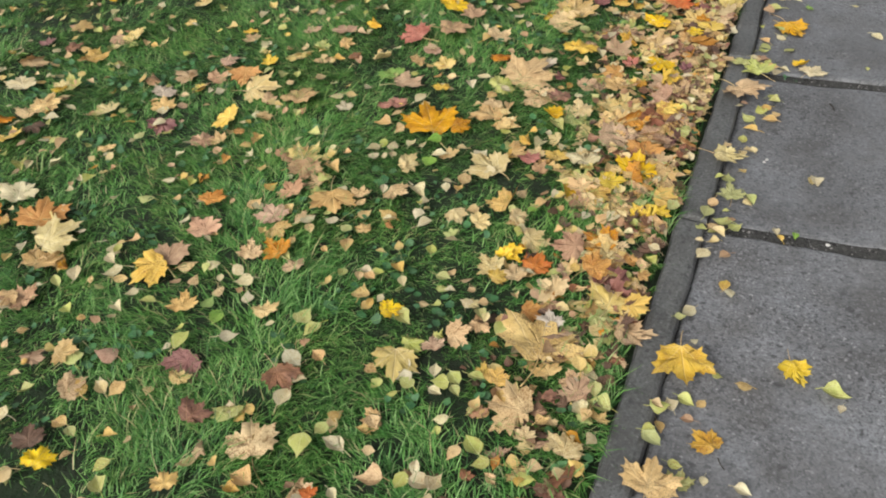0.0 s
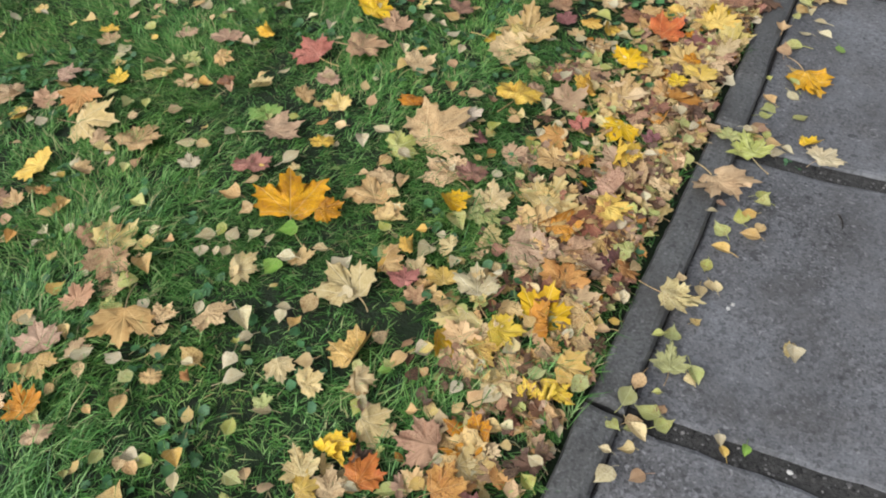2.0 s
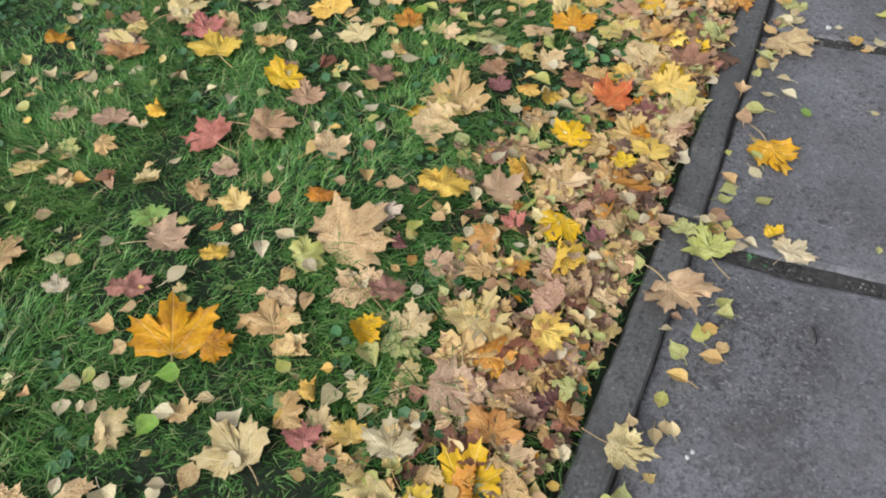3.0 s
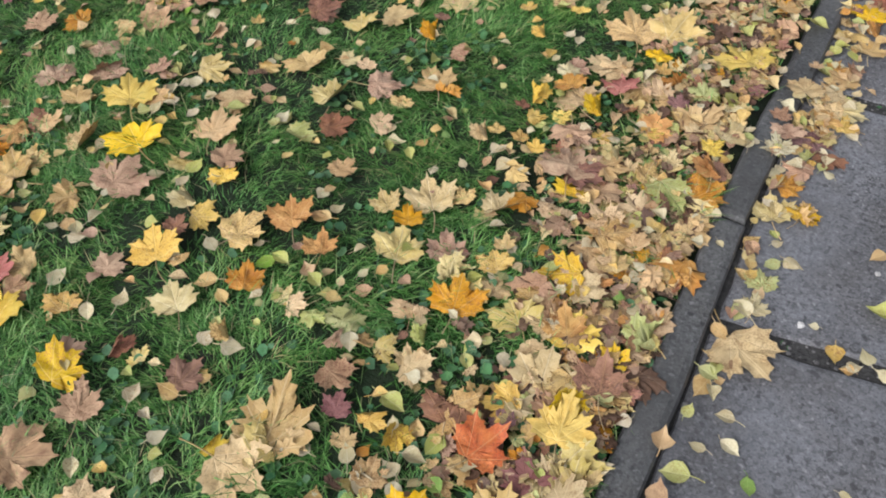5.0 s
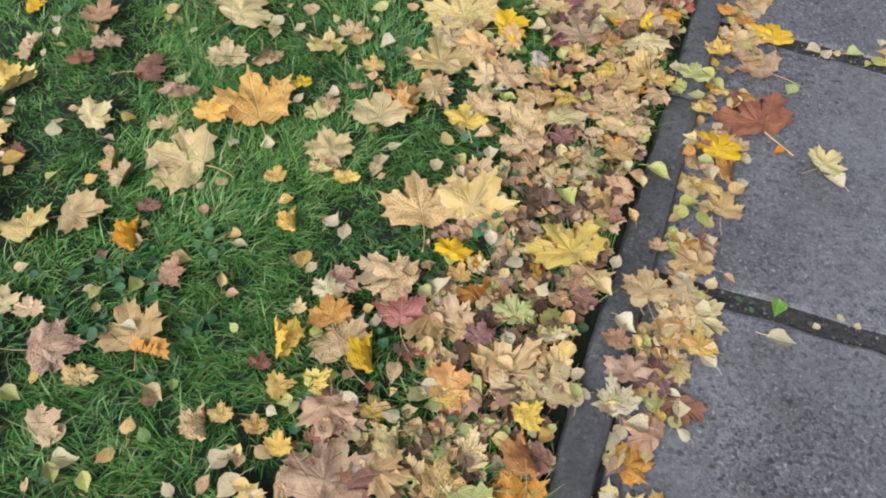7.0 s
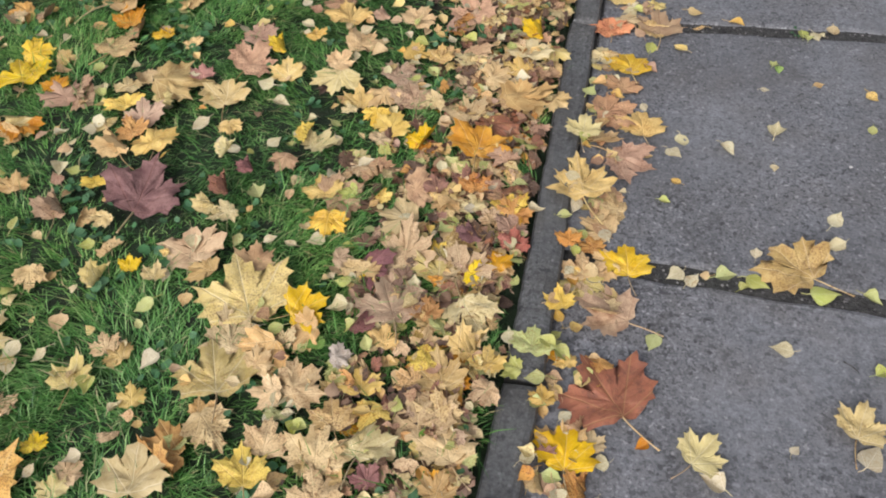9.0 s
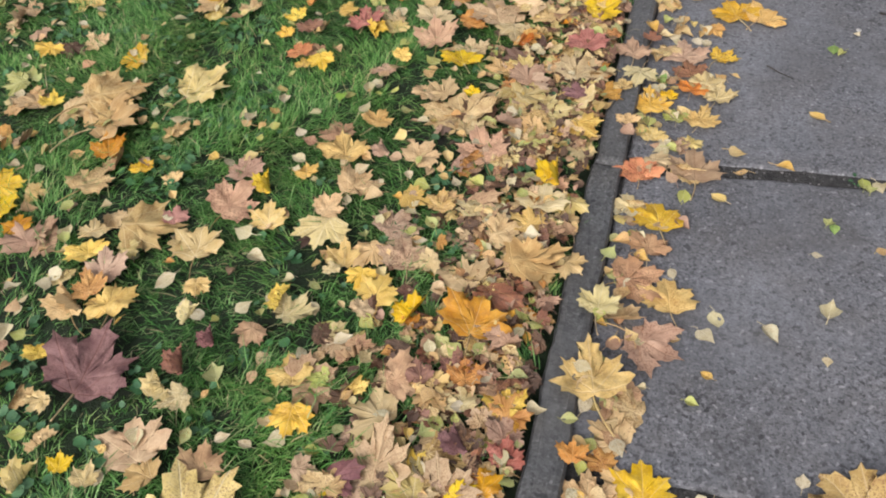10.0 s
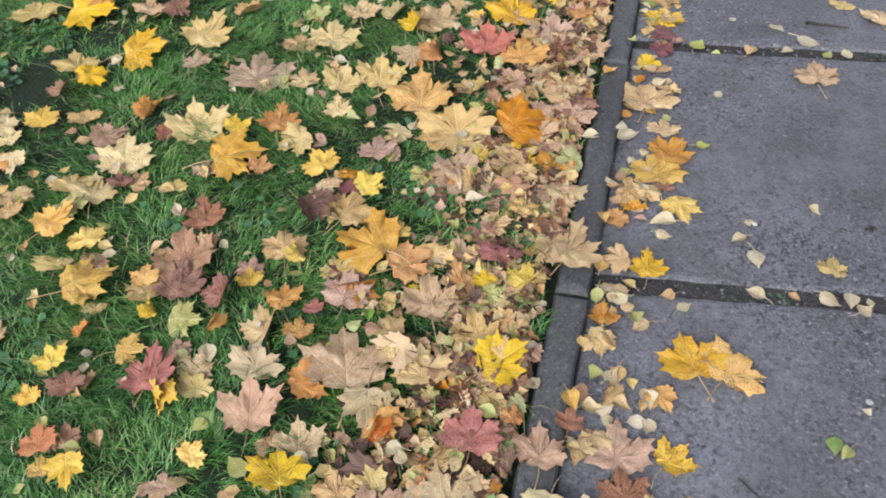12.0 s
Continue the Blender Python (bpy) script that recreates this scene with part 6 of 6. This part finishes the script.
# the strip swept against the kerb's path side
for _ in range(900):
    y = pick.uniform(-0.4, 8.8)
    x = kerb_x(y) + KERB_W * pick.uniform(0.85, 1.15) + abs(pick.gauss(0, 0.07))
    strip = float(np.interp(y, [-0.4, 1.0, 2.4, 3.0, 3.5, 4.8, 6.4, 8.8], [0.12, 0.14, 0.15, 0.25, 0.9, 0.65, 0.5, 0.4]))
    if pick.random() < strip:
        z, _w = rest_height(x, y, 0.03)
        birch_heap.add(pick.choice(SMALLS), lay(x, y, z + pick.uniform(0.0, 0.01), pick.uniform(0.028, 0.052), pick.uniform(0, 360), 12), weighted(SMALL_MIX))
    if strip > 0.4 and pick.random() < strip * 0.2:
        filler(x + 0.04, y + 0.03, pick.uniform(0.06, 0.11), pick.uniform(0, 360), weighted(MAPLE_MIX))
# a few caught in the joints
for j in range(12, 21):
    for _ in range(2):
        x = pick.uniform(0.1, 1.0)
        birch_heap.add(pick.choice(SMALLS), lay(x, JOINT_Y[j] + JOINT_S[j] * x + pick.gauss(0, 0.015), SLAB_TOP - 0.006, pick.uniform(0.025, 0.042), pick.uniform(0, 360), 20), weighted(SMALL_MIX))

maple_heap.build("maple_leaf_litter", "tan, yellow and brown fallen maple leaves littering the lawn", "leaf litter")
birch_heap.build("birch_leaf_litter", "small pale yellow fallen leaves littering the lawn", "leaf litter")


# ---- low herbs and grass ----
def herbs():
    """Clumps of small rounded dark green leaves among the grass and in the joints."""
    r = random.Random(5)
    verts, faces = [], []
    def leaf(x, y, z, w):
        o = len(verts)
        a0, tilt, lean = r.uniform(0, 6.3), r.uniform(0.1, 0.6), r.uniform(0, 6.3)
        for i in range(7):
            a = a0 + i * 6.283 / 7
            rad = w * (0.5 if i else 0.32)
            dx, dy = rad * math.cos(a), rad * math.sin(a)
            verts.append((x + dx, y + dy, z + tilt * (dx * math.cos(lean) + dy * math.sin(lean))))
        verts.append((x, y, z - 0.12 * w))
        for i in range(7):
            faces.append((o + i, o + (i + 1) % 7, o + 7))
    for _ in range(1500):
        cx, cy = r.uniform(-3.1, -0.07), r.uniform(-0.6, 8.7)
        if noise.noise((cx * 1.7, cy * 1.7, 11.0)) < -0.05:
            continue
        for _k in range(r.randint(3, 9)):
            x, y = cx + r.gauss(0, 0.035), cy + r.gauss(0, 0.035)
            if x < kerb_x(y) - 0.012:
                leaf(x, y, hump(x, y) + r.uniform(0.010, 0.026), r.uniform(0.013, 0.031))
    for j in range(12, 21):
        for _k in range(2):
            cx = r.uniform(0.12, 0.95)
            for _m in range(r.randint(3, 7)):
                x = cx + r.gauss(0, 0.018)
                leaf(x, JOINT_Y[j] + JOINT_S[j] * x + r.gauss(0, 0.009), r.uniform(-0.03, -0.012), r.uniform(0.008, 0.016))
    ob = link_mesh("low_herb", verts, faces, HERB, smooth=True)
    me = ob.data
    me.uv_layers.new(name="leaf")
    tagged(ob, "small rounded dark green herb leaves among the grass", "herbs", kind="stuff")


herbs()


# worn spots in the turf: x, y, radius
BARE = [(-1.86, 7.09, 0.16), (-1.33, 6.98, 0.10), (-0.49, 0.89, 0.08), (-1.80, 7.00, 0.14), (-1.51, 2.25, 0.09), (-0.86, 3.43, 0.05), (-0.42, 1.68, 0.07), (-0.27, 5.96, 0.07)]


def lawn(count):
    """Short matted grass: bent tapering blades in tufts."""
    r = np.random.default_rng(3)
    tufts = count // 12
    tx, ty = r.uniform(-4.4, -0.03, tufts), r.uniform(-1.8, 10.5, tufts)
    reach = np.interp(ty, [-0.5, 0.2, 1.3, 2.0, 3.4, 4.4, 6.0, 7.6], [-1.9, -2.3, -3.3, -2.6, -2.9, -2.1, -2.4, -2.3])
    near = ((tx > reach) & (ty > -0.5) & (ty < 8.2)) | (r.random(tufts) < 0.16 * np.clip((4.4 + tx) / 1.2, 0, 1) * np.clip((ty + 1.8) / 0.8, 0, 1) * np.clip((10.5 - ty) / 0.8, 0, 1))
    tx, ty = tx[near], ty[near]
    tufts = len(tx)
    # neighbouring tufts lie roughly the same way
    lie = 2.2 * np.sin(tx * 3.7 + 1.3 * np.sin(ty * 2.9)) + 2.0 * np.sin(ty * 3.1 + 1.1 * np.sin(tx * 4.3)) + r.normal(0, 0.8, tufts)
    tall = 1.0 + 0.35 * np.sin(tx * 6.3 + 2.0 * np.sin(ty * 3.9)) * np.sin(ty * 5.7)
    # bare and thin patches
    cell = np.sin(tx * 5.1 + 2.0 * np.sin(ty * 2.3)) * np.sin(ty * 4.3 + 1.7 * np.sin(tx * 3.1))
    keep = r.random(tufts) < np.clip(1.1 - 1.0 * np.clip(cell - 0.45, 0, 1) * 1.6, 0.3, 1)
    # little grass shows through the drift along the kerb
    sunk = np.clip((ty - 0.6) / 1.5, 0, 1) * np.exp(-((np.interp(ty, KERB_Y, KERB_X) - tx) / 0.32) ** 2)
    keep &= r.random(tufts) > 0.72 * sunk
    for bx, by, br in BARE:
        keep &= (np.hypot((tx - bx) * 0.8, ty - by) > br * (0.25 + 0.95 * r.random(tufts)))
    tx, ty, lie, tall = tx[keep], ty[keep], lie[keep], tall[keep]
    x = np.repeat(tx, 12) + r.normal(0, 0.010, 12 * len(tx))
    y = np.repeat(ty, 12) + r.normal(0, 0.010, 12 * len(tx))
    a = np.repeat(lie, 12) + r.normal(0, 0.55, len(x))
    tall = np.repeat(tall, 12)
    ok = x < np.interp(y, KERB_Y, KERB_X) - 0.006
    x, y, a, tall = x[ok], y[ok], a[ok], tall[ok]
    n = len(x)
    length, width = r.uniform(0.026, 0.062, n) * np.where(r.random(n) < 0.25, 1.6, 1.0) * tall, r.uniform(0.0007, 0.0015, n)
    rise = r.uniform(0.25, 0.85, n)
    ux, uy = np.cos(a), np.sin(a)
    px, py = -uy * width, ux * width
    out1, out2 = length * 0.42 * (1 - 0.35 * rise), length * (1.0 - 0.30 * rise)
    z1, z2 = length * 0.42 * rise, length * rise * r.uniform(0.35, 0.8, n)
    z0 = -0.004 + 0.010 * np.sin(x * 4.1) * np.sin(y * 3.7) * 0.5
    v = np.empty((n, 5, 3), np.float32)
    v[:, 0] = np.stack([x - px, y - py, z0], 1)
    v[:, 1] = np.stack([x + px, y + py, z0], 1)
    v[:, 2] = np.stack([x + ux * out1 + px, y + uy * out1 + py, z0 + z1], 1)
    v[:, 3] = np.stack([x + ux * out1 - px, y + uy * out1 - py, z0 + z1], 1)
    v[:, 4] = np.stack([x + ux * out2, y + uy * out2, z0 + z2], 1)
    me = bpy.data.meshes.new("lawn_grass")
    me.vertices.add(5 * n)
    me.vertices.foreach_set("co", v.ravel())
    base = (5 * np.arange(n, dtype=np.int32))[:, None]
    idx = (base + np.array([0, 1, 2, 3, 3, 2, 4], np.int32)).ravel()
    me.loops.add(7 * n)
    me.loops.foreach_set("vertex_index", idx)
    me.polygons.add(2 * n)
    starts = ((7 * np.arange(n, dtype=np.int32))[:, None] + np.array([0, 4], np.int32)).ravel()
    me.polygons.foreach_set("loop_start", starts)
    me.update(calc_edges=True)
    me.validate()
    me.materials.append(GRASS)
    tagged(new("lawn_grass", me), "short matted green lawn grass strewn with fallen leaves", "grass", kind="stuff")


lawn(1260000)


# ---- twigs and pale chips of stone on the slabs ----
TWIG = concrete("twig_bark", (0.035, 0.028, 0.022), (0.07, 0.055, 0.042), (0.02, 0.017, 0.014))
CHIP = concrete("pale_stone_chip", (0.55, 0.53, 0.50), (0.70, 0.68, 0.65), (0.4, 0.38, 0.36))


def twig(x0, y0, x1, y1, thick):
    """A bent, tapering bit of twig between two ends on the slab."""
    r = random.Random(int(1000 * (x0 + y0)))
    a, b = Vector((x0, y0)), Vector((x1, y1))
    side = Vector((-(b - a).y, (b - a).x))
    bend = r.uniform(-0.12, 0.12)
    verts, faces = [], []
    for i in range(7):
        f = i / 6
        p = a.lerp(b, f) + side * (bend * math.sin(3.1 * f) + r.uniform(-0.01, 0.01))
        w = thick * (1.0 - 0.5 * f) * r.uniform(0.85, 1.15)
        d = (b - a).normalized()
        for k in range(5):
            ang = 6.283 * k / 5
            verts.append((p.x - d.y * w * math.cos(ang), p.y + d.x * w * math.cos(ang), SLAB_TOP + thick + w * math.sin(ang)))
    for i in range(6):
        for k in range(5):
            faces.append((5 * i + k, 5 * i + (k + 1) % 5, 5 * i + 5 + (k + 1) % 5, 5 * i + 5 + k))
    faces += [tuple(range(5)), tuple(range(34, 29, -1))]
    tagged(link_mesh("twig", verts, faces, TWIG, smooth=True), "thin dark brown broken twig lying on the paving slab", "twig", "twigs on the path")


def pebble(x, y, size):
    """A small rough chip of stone."""
    r = random.Random(int(1000 * (x + y)))
    bm = bmesh.new()
    bmesh.ops.create_icosphere(bm, subdivisions=1, radius=size)
    for v in bm.verts:
        v.co *= r.uniform(0.7, 1.15)
        v.co.z *= 0.55
    me = bpy.data.meshes.new("stone_chip")
    bm.to_mesh(me)
    bm.free()
    me.materials.append(CHIP)
    ob = new("stone_chip", me)
    ob.location = (x, y, SLAB_TOP + 0.45 * size)
    tagged(ob, "tiny pale chip of stone lying on the paving slab", "stone", "stone chips on the path")


def tar_spot(x, y, size):
    """A small raised blot of tar."""
    r = random.Random(int(1000 * (x + y)))
    rim = [size * r.uniform(0.7, 1.15) for _ in range(14)]
    verts = [(0, 0, 0.0016)]
    for f, z in ((0.6, 0.0014), (1.0, -0.001)):
        verts += [(f * q * math.cos(k * 6.283 / 14), 0.8 * f * q * math.sin(k * 6.283 / 14), z) for k, q in enumerate(rim)]
    faces = [(0, 1 + k, 1 + (k + 1) % 14) for k in range(14)] + [(1 + k, 15 + k, 15 + (k + 1) % 14, 1 + (k + 1) % 14) for k in range(14)]
    ob = link_mesh("tar_spot", verts, faces, TWIG, smooth=True)
    ob.location = (x, y, SLAB_TOP + 0.003)
    tagged(ob, "small black tar spot stuck on the paving slab", "tar spot", "tar spots on the path")


tar_spot(0.689, 4.242, 0.016)
tar_spot(0.776, 6.595, 0.014)
tar_spot(0.749, 7.029, 0.017)
twig(0.625, 7.995, 0.764, 7.991, 0.0060)
twig(0.412, 6.226, 0.495, 6.172, 0.0022)
twig(0.202, 0.152, 0.221, 0.126, 0.0020)
twig(0.337, 1.726, 0.354, 1.678, 0.0030)
twig(0.683, 4.561, 0.714, 4.539, 0.0018)
pebble(0.167, 1.305, 0.006)
pebble(0.173, 1.320, 0.007)
pebble(0.693, 6.476, 0.009)
pebble(0.451, 6.979, 0.008)
pebble(0.388, 7.966, 0.006)
pebble(0.756, 5.177, 0.006)
pebble(0.339, 3.133, 0.008)
pebble(0.212, 2.893, 0.011)
pebble(0.379, 0.961, 0.007)


def joint_grit():
    """Crumbs of soil and small stones lying in the joints of the path."""
    r = random.Random(21)
    crumb = bmesh.new()
    bmesh.ops.create_icosphere(crumb, subdivisions=1, radius=1.0)
    ball = [tuple(v.co) for v in crumb.verts]
    tris = [tuple(v.index for v in f.verts) for f in crumb.faces]
    crumb.free()
    verts, faces = [], []
    for j in range(12, 22):
        for _ in range(260):
            x = r.uniform(0.06, 1.0)
            off = r.choice((-1, 1)) * abs(r.gauss(0.017, 0.007)) if r.random() < 0.6 else r.uniform(-0.02, 0.02)
            size, o = r.uniform(0.002, 0.0052) * (1.7 if r.random() < 0.06 else 1.0), len(verts)
            y = JOINT_Y[j] + JOINT_S[j] * x + off
            for p in ball:
                k = size * r.uniform(0.7, 1.2)
                verts.append((x + p[0] * k, y + p[1] * k, BED + 0.3 * size + 0.6 * p[2] * k))
            faces += [tuple(i + o for i in f) for f in tris]
    ob = link_mesh("joint_grit", verts, faces, GRIT)
    tagged(ob, "dark crumbs of soil and grit in the paving joints", "grit", kind="stuff")


def grit_material():
    m, nodes, links, bsdf = material("joint_grit")
    nt = m.node_tree
    own = nodes.new("ShaderNodeNewGeometry").outputs["Random Per Island"]
    tone = ramp(nt, own, (0.0, (0.022, 0.020, 0.019)), (0.6, (0.075, 0.070, 0.066)), (0.9, (0.16, 0.15, 0.145)), (0.98, (0.30, 0.28, 0.26)))
    geo = nodes.new("ShaderNodeNewGeometry").outputs["Position"]
    links.new(mix(nt, noise_tex(nt, geo, 300, 2, 0.5), mix(nt, 1.0, tone, (0.6, 0.6, 0.6), "MULTIPLY"), tone), bsdf.inputs["Base Color"])
    bsdf.inputs["Roughness"].default_value = 0.9
    return m


GRIT = grit_material()
joint_grit()
